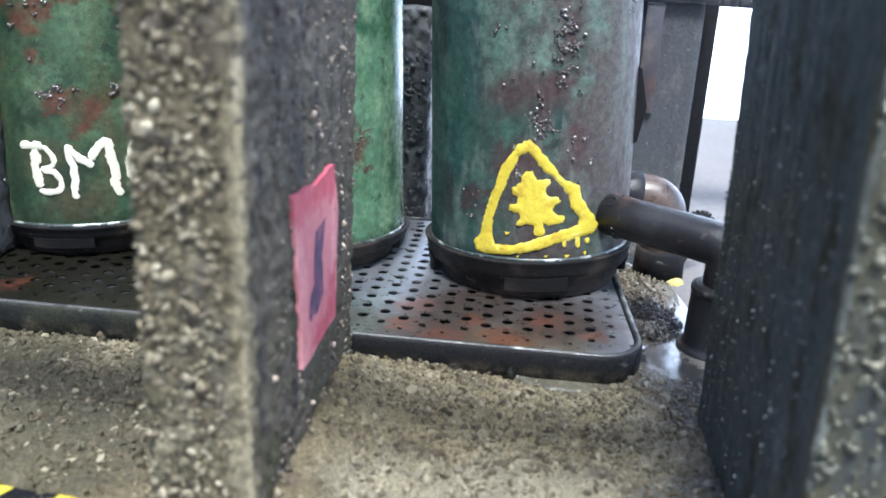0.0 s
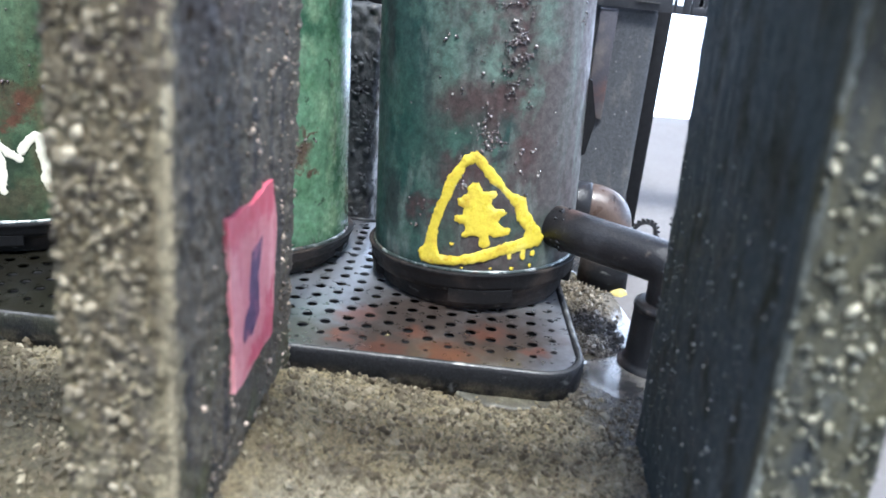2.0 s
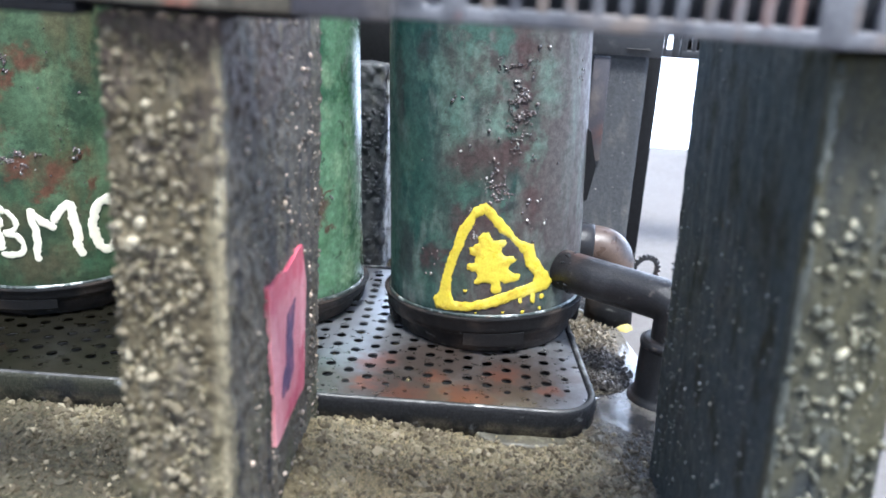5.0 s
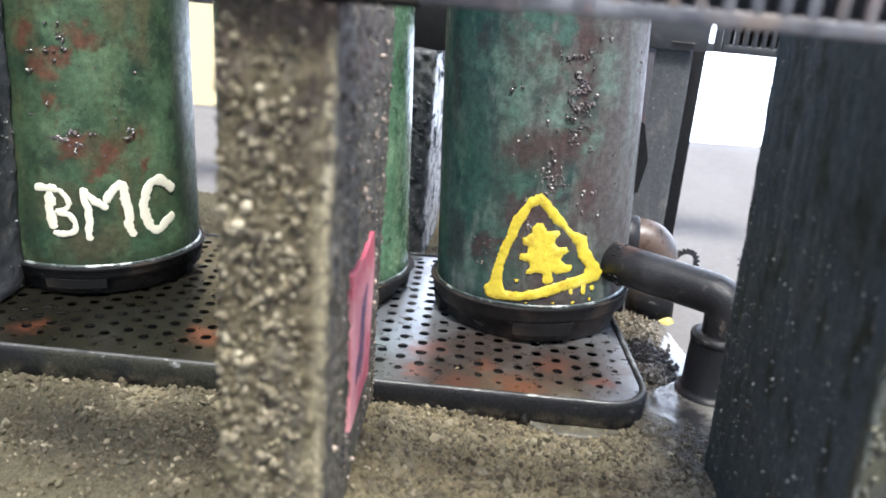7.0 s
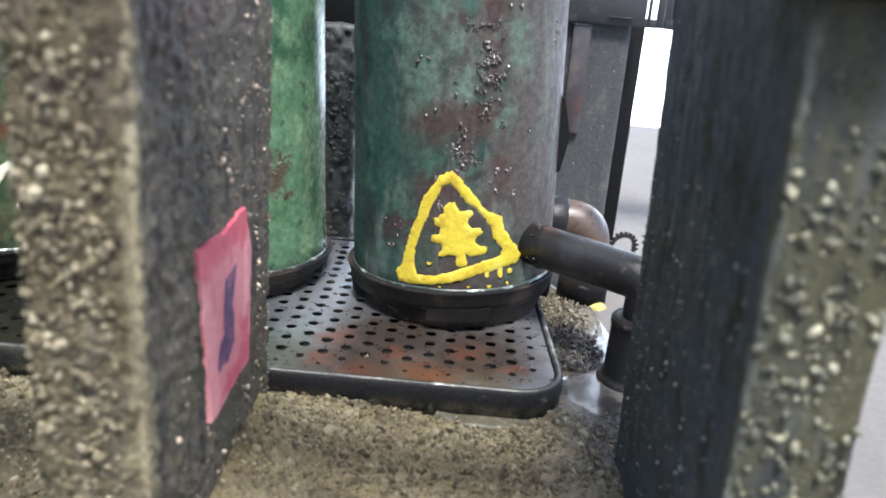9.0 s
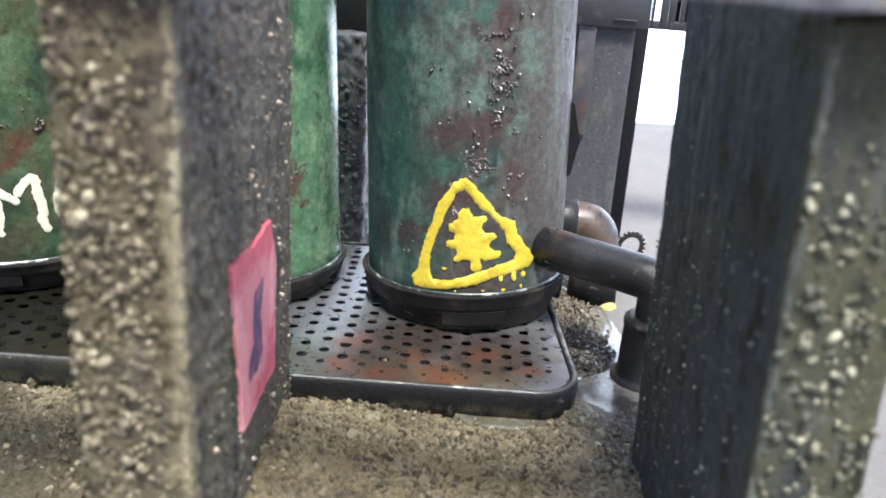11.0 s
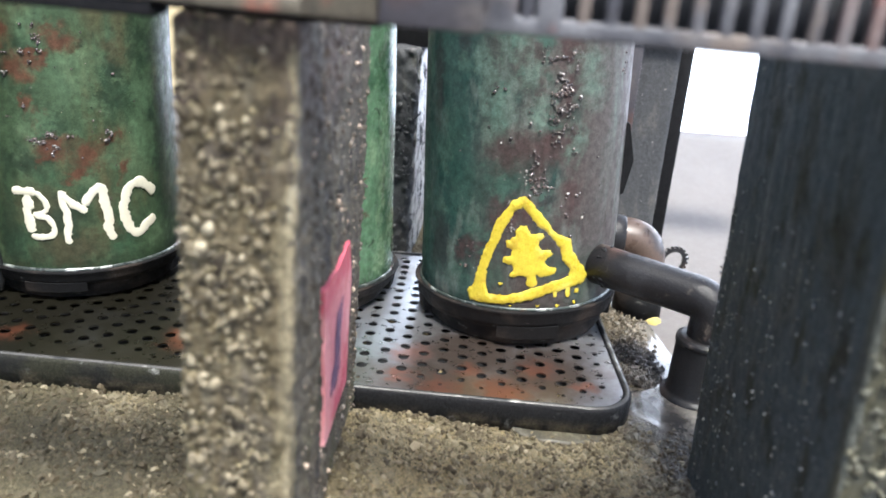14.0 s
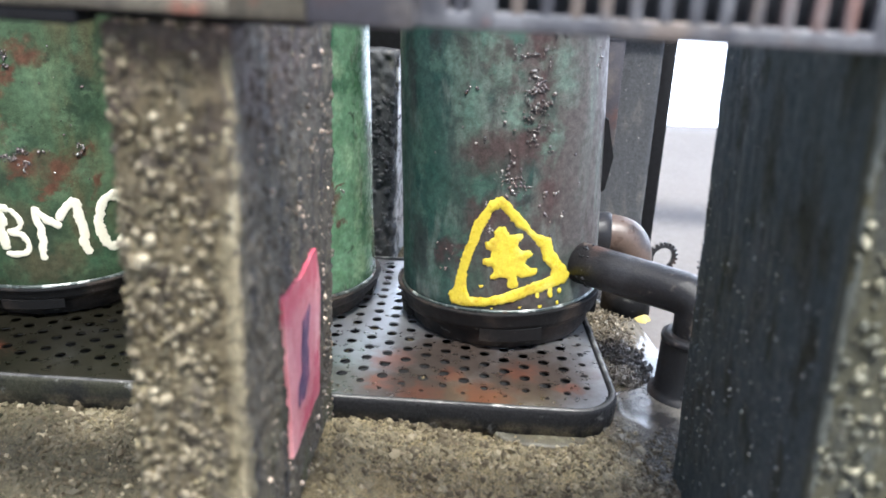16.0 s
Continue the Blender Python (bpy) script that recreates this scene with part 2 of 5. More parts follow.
M_CHIP = layered("stone chips", (0.091, 0.079, 0.064), [((0.045, 0.04, 0.036), 0.5, 0.46, 0.6, 3, ONE, None), ((0.091, 0.076, 0.051), 0.5, 0.3, 0.5, 5, ONE, ("Y", 32.5, 34.5))],
                 rough=0.45, grain=0.25, island=0.5, bump=0.4, bump_scale=12)
RUSTY = [(-6.5, 0.55, 0, 0.6, 3), (-7.6, 2.9, 0, 0.55, 3), (-4.4, 0.7, 0, 0.75, 3), (-3.2, 2.6, 0, 0.55, 3), (-5.6, 1.9, 0, 0.4, 3), (-7.9, 1.2, 0, 0.4, 3),
         (-21.6, 1.5, 0, 0.5, 3), (-15.6, 2.3, 0, 0.6, 3), (-14.4, 2.0, 0, 0.4, 3), (-1.6, 1.5, 0, 0.35, 3)]
BROWNED = [(-3.0, 2.2, 0, 2.3, 3), (-5.6, 3.2, 0, 2.2, 3), (-6.8, 0.8, 0, 2.4, 3), (-4.2, 0.6, 0, 1.6, 3)]
# olive-brown dirt and the shade on the tray's left part, painted together
DIRT_AND_SHADE = [(-21, 2.4, 0, 4.2, 3), (-17.0, 2.6, 0, 3.8, 3), (-25, 3.0, 0, 4.0, 3), (-13.5, 1.6, 0, 3.2, 3), (-20, 5, 0, 3.4, 3)]
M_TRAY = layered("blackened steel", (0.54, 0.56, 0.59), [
    # the X fade also paints that shade towards the left end
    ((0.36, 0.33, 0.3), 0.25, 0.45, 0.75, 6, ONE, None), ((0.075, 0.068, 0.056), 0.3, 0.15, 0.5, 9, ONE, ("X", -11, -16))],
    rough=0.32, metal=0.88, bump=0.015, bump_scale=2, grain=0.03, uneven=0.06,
    spots=(((0.14, 0.093, 0.062), 0.88, 0.6, BROWNED), ((0.044, 0.041, 0.026), 0.9, 0.6, DIRT_AND_SHADE), ((0.46, 0.16, 0.085), 0.5, 0.9, RUSTY)))
M_TRAY_SIDE = layered("worn black steel edge", (0.013, 0.013, 0.014), [((0.026, 0.026, 0.018), 0.5, 0.36, 0.6, 5, ONE, ("X", -9, -16)),
    ((0.085, 0.072, 0.048), 1.3, 0.42, 0.62, 8, ONE, ("Z", -0.4, -0.9)), ((0.16, 0.16, 0.15), 1.5, 0.62, 0.74, 3, ONE, None)], rough=0.6, metal=0.0, bump=0.6, bump_scale=7, grain=0.35, fine=0.25, spec=0.14)
M_PIT = layered("dark tray bottom", (0.01, 0.01, 0.011), rough=0.7, grain=0.2)


def at_tank(*patches):
    """Patches on the side of a tank: (degrees, z, half width, half height)."""
    return [(3.74 * math.sin(radians(a)), -3.74 * math.cos(radians(a)), z, rx, rz) for a, z, rx, rz in patches]


M_TANK_A = layered("green paint with rust", (0.037, 0.059, 0.031), [
    ((0.018, 0.033, 0.019), 0.5, 0.42, 0.62, 1, ONE, None), ((0.066, 0.1, 0.054), 0.8, 0.5, 0.7, 4, ONE, None),
    ((0.058, 0.058, 0.029), 0.7, 0.48, 0.7, 12, DRIP, None), ((0.015, 0.027, 0.017), 0.5, 0.54, 0.72, 9, DRIP, None)],
    rough=0.42, bump=0.3, bump_scale=3, grain=0.3, grain_scale=4, fine=0.18, spec=0.2, spots=(
    ((0.075, 0.122, 0.067), 0.6, 0.8, at_tank((13.5, 6.7, 0.4, 0.25), (30, 8.1, 0.95, 0.8), (24, 6.1, 0.3, 0.25), (63, 5.5, 0.6, 1.3), (46, 5.0, 0.4, 0.3), (10, 9.7, 0.4, 0.6), (67, 7.2, 0.5, 0.8), (38, 7.0, 0.45, 0.3))),
    ((0.025, 0.056, 0.03), 0.6, 0.7, at_tank((49, 1.9, 0.6, 0.4), (-8, 1.9, 0.6, 0.45), (20, 4.4, 0.65, 0.3))),
    ((0.049, 0.041, 0.023), 0.65, 0.6, at_tank((41, 3.0, 0.45, 1.3), (22, 1.9, 1.3, 0.55), (7, 3.3, 0.85, 0.85), (52, 9.0, 0.5, 0.5))),
    # tall strips at 82 and -40 degrees paint the flanks' dark reflection and shade
    ((0.017, 0.027, 0.017), 0.75, 0.5, at_tank((-2, 5.0, 0.8, 0.5), (35, 9.1, 0.23, 0.2), (65, 9.4, 0.34, 0.8), (52, 8.2, 0.28, 0.47), (-13, 2.3, 0.4, 1.5), (46, 7.2, 0.43, 0.2), (82, 4.6, 0.4, 4.0), (-40, 5, 0.7, 5.0), (21, 3.1, 0.64, 0.6))),
    ((0.071, 0.027, 0.017), 0.8, 0.6, at_tank((24.5, 9.3, 0.55, 0.43), (12, 8.7, 0.47, 0.2), (3, 8.4, 0.53, 0.47), (6, 7.0, 0.3, 0.34), (15, 5.8, 0.72, 0.38), (13, 5.3, 0.55, 0.2), (35, 5.3, 0.6, 0.47),
        (30, 4.7, 0.38, 0.2), (52.5, 4.7, 0.23, 0.5), (44.5, 5.8, 0.26, 0.26), (-8, 9.6, 0.4, 0.5)))))
M_TANK_B = layered("bright green paint", (0.086, 0.152, 0.089), [
    ((0.036, 0.078, 0.044), 0.6, 0.47, 0.62, 2, (1, 1, 0.7), None), ((0.045, 0.06, 0.04), 1.4, 0.56, 0.68, 14, DRIP, None), ((0.154, 0.215, 0.128), 0.5, 0.54, 0.7, 5, ONE, None)],
    rough=0.26, bump=0.25, bump_scale=3, grain=0.3, grain_scale=4, fine=0.12, spec=0.2, spots=(
    ((0.165, 0.235, 0.141), 0.6, 0.8, at_tank((56, 9.4, 0.3, 0.38), (50, 8.2, 0.23, 0.26), (59.5, 6.0, 0.42, 0.5), (71.7, 6.6, 0.2, 0.75), (69, 5.0, 0.23, 0.57), (69, 3.3, 0.2, 0.38), (69, 1.5, 0.3, 0.38))),
    ((0.05, 0.1, 0.048), 0.65, 0.8, at_tank((48, 6.9, 0.38, 0.38), (49, 2.9, 0.3, 0.47), (51, 1.6, 0.47, 0.26), (72, 8.6, 0.23, 0.75), (78, 7.3, 0.15, 0.75))),
    ((0.022, 0.036, 0.023), 0.85, 0.3, at_tank((66.5, 7.5, 0.11, 0.21), (47.5, 6.1, 0.1, 0.13), (60, 9.5, 0.09, 0.1), (61.3, 2.6, 0.19, 0.09), (44, 2.8, 0.1, 0.09), (82, 5.4, 0.07, 0.09))),
    ((0.061, 0.036, 0.026), 0.9, 0.4, at_tank((46, 4.4, 0.55, 0.53), (51.5, 5.2, 0.3, 0.11), (49.4, 3.7, 0.34, 0.2)))))
M_TANK_C = layered("faded green and brown paint", (0.029, 0.053, 0.046), [
    ((0.011, 0.032, 0.028), 0.4, 0.46, 0.64, 3, ONE, None), ((0.039, 0.073, 0.053), 0.7, 0.5, 0.68, 11, DRIP, None),
    ((0.064, 0.056, 0.052), 0.3, 0.3, 0.5, 8, (1, 1, 0.6), ("X", -2.0, 0.8)), ((0.046, 0.036, 0.034), 0.7, 0.46, 0.64, 19, DRIP, ("X", -2.4, 0.2)),
    ((0.076, 0.074, 0.065), 0.9, 0.52, 0.72, 23, DRIP, ("X", 0.6, 2.4)),
    ((0.1, 0.115, 0.102), 1.3, 0.48, 0.7, 27, (1, 1, 0.25), None), ((0.045, 0.078, 0.062), 0.9, 0.52, 0.62, 33, (1, 1, 0.7), ("X", 3.0, 0.5))],
    rough=0.5, bump=0.25, bump_scale=3, grain=0.3, grain_scale=4, fine=0.2, spec=0.16, spots=(
    ((0.031, 0.064, 0.048), 0.55, 0.9, at_tank((-31, 5.4, 0.7, 1.2), (-40, 7.2, 0.6, 1.2), (-8.5, 6.2, 0.9, 0.5), (-34, 2.7, 0.7, 0.8), (-13, 2.6, 0.5, 0.4), (26, 2.9, 0.6, 0.5), (44, 2.6, 0.5, 0.8))),
    ((0.065, 0.06, 0.056), 0.6, 0.8, at_tank((49, 6.5, 0.7, 1.6), (46, 3.9, 0.7, 1.3), (48, 10.2, 0.8, 1.2), (22, 4.3, 0.5, 0.6))),
    ((0.098, 0.145, 0.115), 0.68, 0.95, at_tank((-10.4, 8.7, 0.4, 0.8), (3.5, 9.8, 0.48, 0.4), (-21, 9.7, 0.3, 0.56), (37.6, 9.3, 0.44, 0.68), (-5, 10.6, 0.4, 0.36), (-22, 8.6, 0.3, 0.56), (10, 8.4, 0.3, 0.4), (31, 7.5, 0.3, 0.6), (33, 10.2, 0.5, 0.5), (-17, 7.6, 0.3, 0.5), (6, 7.9, 0.25, 0.35))),
    ((0.021, 0.022, 0.023), 0.8, 0.5, at_tank((-50, 3.3, 0.5, 1.1), (-55, 9.2, 0.36, 1.6), (-27, 3.3, 0.5, 0.66), (12, 5.5, 0.36, 0.24), (-33, 10.7, 0.36, 0.56))),
    ((0.052, 0.03, 0.029), 0.68, 0.75, at_tank((-2, 7.15, 1.0, 0.75), (15, 7.3, 0.64, 0.5), (21, 8.9, 0.42, 1.1), (17.6, 10.0, 0.4, 0.45), (-5, 4.7, 0.5, 0.6), (27, 5.3, 0.55, 0.75), (25, 10.7, 0.5, 0.4),
        (5, 4.9, 0.45, 0.55), (-26, 3.4, 0.35, 0.45)))))
M_LIP = layered("worn rim metal", (0.05, 0.06, 0.055), [((0.36, 0.38, 0.36), 1.1, 0.53, 0.63, 2, ONE, None), ((0.1, 0.055, 0.035), 0.7, 0.57, 0.66, 8, ONE, None)], rough=0.35,
                metal=0.4, grain=0.25)
M_BASE = layered("dirty black plastic cap", (0.008, 0.008, 0.0085), [((0.03, 0.024, 0.02), 0.4, 0.48, 0.64, 2, ONE, None), ((0.07, 0.07, 0.064), 1.6, 0.64, 0.74, 5, (1, 1, 3), None)], rough=0.7, spec=0.1,
                 grain=0.25, bump=0.4, bump_scale=5)
M_BEAD = layered("rust beads", (0.06, 0.046, 0.041), [((0.16, 0.15, 0.135), 3.0, 0.54, 0.62, 2, ONE, None)], rough=0.14, island=0.5,
                 coat=1.0, spec=0.9, uneven=0.04)
M_YELLOW = layered("thick yellow paint", (0.5, 0.405, 0.024), [((0.4, 0.29, 0.02), 1.8, 0.52, 0.66, 2, ONE, None), ((0.58, 0.5, 0.08), 1.2, 0.56, 0.7, 7, ONE, None)], rough=0.34,
                   bump=0.6, bump_scale=4, grain=0.1)
M_CREAM = layered("cream white paint", (0.56, 0.535, 0.42), [((0.55, 0.5, 0.38), 1.5, 0.56, 0.7, 2, ONE, None)], rough=0.4,
                  bump=0.2, grain=0.06)
M_PINK = layered("pink paper", (0.56, 0.2, 0.22), [((0.64, 0.3, 0.31), 0.8, 0.45, 0.62, 2, DRIP, None), ((0.46, 0.1, 0.14), 1.6, 0.56, 0.68, 5, DRIP, None)], rough=0.5,
                 bump=0.3, grain=0.12, fine=0.08, spots=(((0.48, 0.065, 0.11), 0.85, 0.35, [(0, -1.6, 1.95, 1.0, 0.55), (0, 0.2, 1.85, 1.2, 0.5), (0, 1.2, 1.6, 0.9, 0.6),
                 (0, 1.5, -2.0, 1.0, 0.55), (0, 0.2, -2.2, 1.1, 0.4), (0, 1.2, -1.2, 0.5, 0.3)]),))
M_INK = layered("violet ink", (0.08, 0.04, 0.11), [((0.3, 0.1, 0.17), 1.5, 0.5, 0.66, 2, ONE, None)], rough=0.5, grain=0.2)
M_PIPE_BROWN = layered("brown pipe paint", (0.075, 0.052, 0.04), [((0.022, 0.019, 0.018), 0.5, 0.46, 0.6, 2, ONE, None)], rough=0.36,
                       bump=0.12, grain=0.2)
M_PIPE = layered("brown-black pipe paint", (0.013, 0.0125, 0.0135), [
    ((0.06, 0.038, 0.031), 0.4, 0.52, 0.68, 2, ONE, None), ((0.12, 0.1, 0.085), 1.1, 0.58, 0.72, 9, ONE, None), ((0.02, 0.02, 0.022), 0.6, 0.52, 0.64, 7, ONE, None)],
    rough=0.4, bump=0.3, grain=0.3, fine=0.2, spec=0.3)
M_PIPE_DARK = layered("dull black pipe paint", (0.012, 0.0118, 0.0125), [((0.036, 0.027, 0.024), 0.5, 0.54, 0.7, 2, ONE, None)], rough=0.42, bump=0.3, grain=0.3, fine=0.2, spec=0.3)
M_DULL_YELLOW = layered("dusty yellow paint", (0.36, 0.29, 0.075), [((0.2, 0.16, 0.07), 1.5, 0.46, 0.62, 2, ONE, None)], rough=0.6, bump=0.3, grain=0.2)
ORANGE = (0.28, 0.085, 0.052)
M_GUNMETAL = layered("gunmetal paint", (0.14, 0.14, 0.152), [
    ((0.055, 0.055, 0.066), 0.5, 0.48, 0.64, 2, ONE, None), ((0.14, 0.115, 0.1), 0.4, 0.5, 0.62, 8, ONE, None), (ORANGE, 0.3, 0.57, 0.66, 5, (1, 1, 0.5), None)],
    rough=0.5, metal=0.1, bump=0.2, grain=0.25, fine=0.1, shift=True)
M_RUSTED = layered("orange rust-stained paint", (0.17, 0.098, 0.082), [((0.13, 0.122, 0.125), 0.5, 0.36, 0.58, 2, (1, 1, 0.4), None), ((0.16, 0.06, 0.045), 1.2, 0.54, 0.66, 4, ONE, None)],
                     rough=0.5, bump=0.2, grain=0.25, fine=0.15, shift=True)
M_OLIVE = layered("dusty olive grey paint", (0.081, 0.07, 0.05), [
    ((0.043, 0.036, 0.027), 0.6, 0.5, 0.64, 2, ONE, None), ((0.119, 0.104, 0.076), 0.9, 0.52, 0.66, 8, ONE, None), (ORANGE, 0.35, 0.58, 0.66, 5, (1, 1, 0.5), None)],
    rough=0.6, bump=0.4, grain=0.3, fine=0.2, shift=True)
M_DARK_METAL = layered("dark steel paint", (0.026, 0.027, 0.031), [((0.065, 0.064, 0.064), 0.8, 0.55, 0.68, 2, ONE, None)], rough=0.5, grain=0.25, shift=True)
M_WET = layered("glossy varnished earth", (0.11, 0.1, 0.085), [((0.05, 0.046, 0.04), 0.35, 0.48, 0.62, 3, ONE, None), ((0.16, 0.148, 0.125), 0.6, 0.52, 0.66, 6, ONE, None)],
                rough=0.16, grain=0.25, fine=0.15, coat=0.8, uneven=0.08)
M_BLACK = layered("matt black paint", (0.005, 0.005, 0.006), rough=0.75, grain=0.3, spec=0.2)
M_CLOTH = layered("pale grey cloth", (0.122, 0.112, 0.105), [((0.106, 0.097, 0.091), 0.12, 0.45, 0.65, 2, (1, 0.3, 1), None)],
                  rough=0.9, grain=0.05, bump=0.3, bump_scale=20)
M_WALL = layered("cream wall paint", (0.66, 0.55, 0.32), rough=0.8, grain=0.04)
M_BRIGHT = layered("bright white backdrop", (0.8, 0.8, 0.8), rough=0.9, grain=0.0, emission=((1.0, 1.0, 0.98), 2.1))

M_SIDE_GLOW = layered("glowing white side panel", (0.8, 0.8, 0.8), rough=0.9, grain=0.0, emission=((0.98, 0.98, 1.02), 0.8))
M_FLOOR = layered("grey floor paint", (0.25, 0.24, 0.23), [((0.18, 0.17, 0.16), 0.05, 0.45, 0.65, 2, ONE, None)], rough=0.6, grain=0.1)
M_BLOCK = layered("dark violet grey paint", (0.045, 0.042, 0.05), [((0.09, 0.05, 0.042), 0.5, 0.56, 0.7, 3, ONE, None), ((0.09, 0.08, 0.075), 0.6, 0.5, 0.66, 6, ONE, None)],
                  rough=0.5, grain=0.25, bump=0.2)
M_WORN = layered("worn steel rim", (0.06, 0.058, 0.055), [((0.2, 0.195, 0.18), 0.8, 0.54, 0.66, 2, ONE, None), ((0.02, 0.02, 0.02), 0.6, 0.52, 0.6, 5, ONE, None)],
                 rough=0.5, metal=0.3, grain=0.2)


# ---- builders, all in centimetres ----
def part(name, bm, material, parent, label="", smooth=True):
    """Link a bmesh, given in cm in the space of its thing, as one mesh under that thing."""
    for v in bm.verts:
        v.co *= CM
    me = bpy.data.meshes.new(name)
    bm.to_mesh(me)
    bm.free()
    me.materials.append(material)
    if smooth:
        me.polygons.foreach_set("use_smooth", [True] * len(me.polygons))
    ob = new(name, me)
    if parent is not None:
        ob.parent = parent
    if label:
        ob["label"] = label
    return ob


def thing(name, x, y, z, label, category, group="", kind="", turn=0.0, lean=0.0, tip=0.0):
    ob = new(name)
    ob.empty_display_size = 0.01
    ob.matrix_basis = pose(x * CM, y * CM, z * CM, tip, lean, turn)
    return tagged(ob, label, category, group, kind)


_t = (1 + 5 ** 0.5) / 2
ICO_V = np.array([(-1, _t, 0), (1, _t, 0), (-1, -_t, 0), (1, -_t, 0), (0, -1, _t), (0, 1, _t), (0, -1, -_t), (0, 1, -_t),
                  (_t, 0, -1), (_t, 0, 1), (-_t, 0, -1), (-_t, 0, 1)]) / (1 + _t * _t) ** 0.5
ICO_F = np.array([(0, 11, 5), (0, 5, 1), (0, 1, 7), (0, 7, 10), (0, 10, 11), (1, 5, 9), (5, 11, 4), (11, 10, 2), (10, 7, 6),
                  (7, 1, 8), (3, 9, 4), (3, 4, 2), (3, 2, 6), (3, 6, 8), (3, 8, 9), (4, 9, 5), (2, 4, 11), (6, 2, 10),
                  (8, 6, 7), (9, 8, 1)])


def grains(name, pts, sizes, material, parent, label="", squash=0.75, smooth=True, seed=1, jag=0.22):
    """Many small stones joined into one mesh."""
    rng = np.random.default_rng(seed)
    pts, sizes = np.asarray(pts, float), np.asarray(sizes, float)
    n = len(pts)
    q = rng.normal(size=(n, 4))
    q /= np.linalg.norm(q, axis=1)[:, None]
    w, x, y, z = q.T
    rot = np.stack([1 - 2 * (y * y + z * z), 2 * (x * y - z * w), 2 * (x * z + y * w), 2 * (x * y + z * w), 1 - 2 * (x * x + z * z),
                    2 * (y * z - x * w), 2 * (x * z - y * w), 2 * (y * z + x * w), 1 - 2 * (x * x + y * y)], 1).reshape(n, 3, 3)
    shape = ICO_V[None] * (1 + rng.uniform(-jag, jag, (n, 12, 1))) * np.stack(
        [rng.uniform(0.75, 1.5, n), rng.uniform(0.65, 1.1, n), rng.uniform(squash - 0.2, squash + 0.2, n)], 1)[:, None]
    v = np.einsum("nij,nkj->nki", rot, shape) * sizes[:, None, None] + pts[:, None]
    f = ICO_F[None] + 12 * np.arange(n)[:, None, None]
    me = bpy.data.meshes.new(name)
    me.from_pydata((v.reshape(-1, 3) * CM).tolist(), [], f.reshape(-1, 3).tolist())
    me.materials.append(material)
    if smooth:
        me.polygons.foreach_set("use_smooth", [True] * len(me.polygons))
    ob = new(name, me)
    if parent is not None:
        ob.parent = parent
    ob["kind"] = "stuff"
    if label:
        ob["label"] = label
    return ob


def rough_box(size, step, radius, amp, freq, seed=0.0, shape=None):
    """A box standing on z = 0, centred in x and y, with rounded edges and an uneven skin."""
    sx, sy, sz = size
    n = [max(1, round(s / step)) for s in size]
    bm = bmesh.new()
    verts = {}
    half = Vector((sx / 2, sy / 2, sz / 2))
    inner = half - Vector((radius,) * 3)

    def vert(i, j, k):
        if (i, j, k) not in verts:
            p = Vector((sx * (i / n[0] - 0.5), sy * (j / n[1] - 0.5), sz * (k / n[2] - 0.5)))
            q = Vector(max(-e, min(e, c)) for c, e in zip(p, inner))
            d = p - q
            if d.length > 1e-6:
                d.normalize()
                p = q + d * radius
            s = Vector((seed, seed * 2, -seed))
            p += d * amp * (noise.noise(p * freq + s) + 0.5 * noise.noise(p * freq * 2.7 + s))
            p.z += sz / 2
            if shape:
                p = shape(p)
            verts[i, j, k] = bm.verts.new(p)
        return verts[i, j, k]

    for a, b, c in ((0, 1, 2), (1, 2, 0), (2, 0, 1)):
        for side in (0, n[c]):
            for i in range(n[a]):
                for j in range(n[b]):
                    quad = []
                    for di, dj in ((0, 0), (1, 0), (1, 1), (0, 1)):
                        at = [0, 0, 0]
                        at[a], at[b], at[c] = i + di, j + dj, side
                        quad.append(vert(*at))
                    bm.faces.new(quad if side else quad[::-1])
    return bm


def block(size, at=(0, 0, 0), bevel=0.04):
    """A small bevelled box with its middle at a place."""
    bm = bmesh.new()
    bmesh.ops.create_cube(bm, size=1.0)
    for v in bm.verts:
        v.co = Vector(c * s for c, s in zip(v.co, size))
    bmesh.ops.bevel(bm, geom=bm.edges[:], offset=bevel, segments=2, affect="EDGES", profile=0.5)
    bmesh.ops.translate(bm, vec=at, verts=bm.verts)
    return bm


def lathe(profile, segments=96, wobble=0.0, seed=0.0, gaps=None):
    """Turn a profile of (radius, z) round the z axis."""
    bm = bmesh.new()
    rings = []
    for r, z in profile:
        ring = []
        for k in range(segments):
            a = 2 * math.pi * k / segments
            rr = r + wobble * noise.noise(Vector((math.sin(a) * 1.5 + seed, math.cos(a) * 1.5, z * 0.25)))
            ring.append(bm.verts.new((rr * math.sin(a), -rr * math.cos(a), z)))
        rings.append(ring)
    for lo, hi in zip(rings, rings[1:]):
        for k in range(segments):
            bm.faces.new((lo[k], lo[(k + 1) % segments], hi[(k + 1) % segments], hi[k]))
    return bm


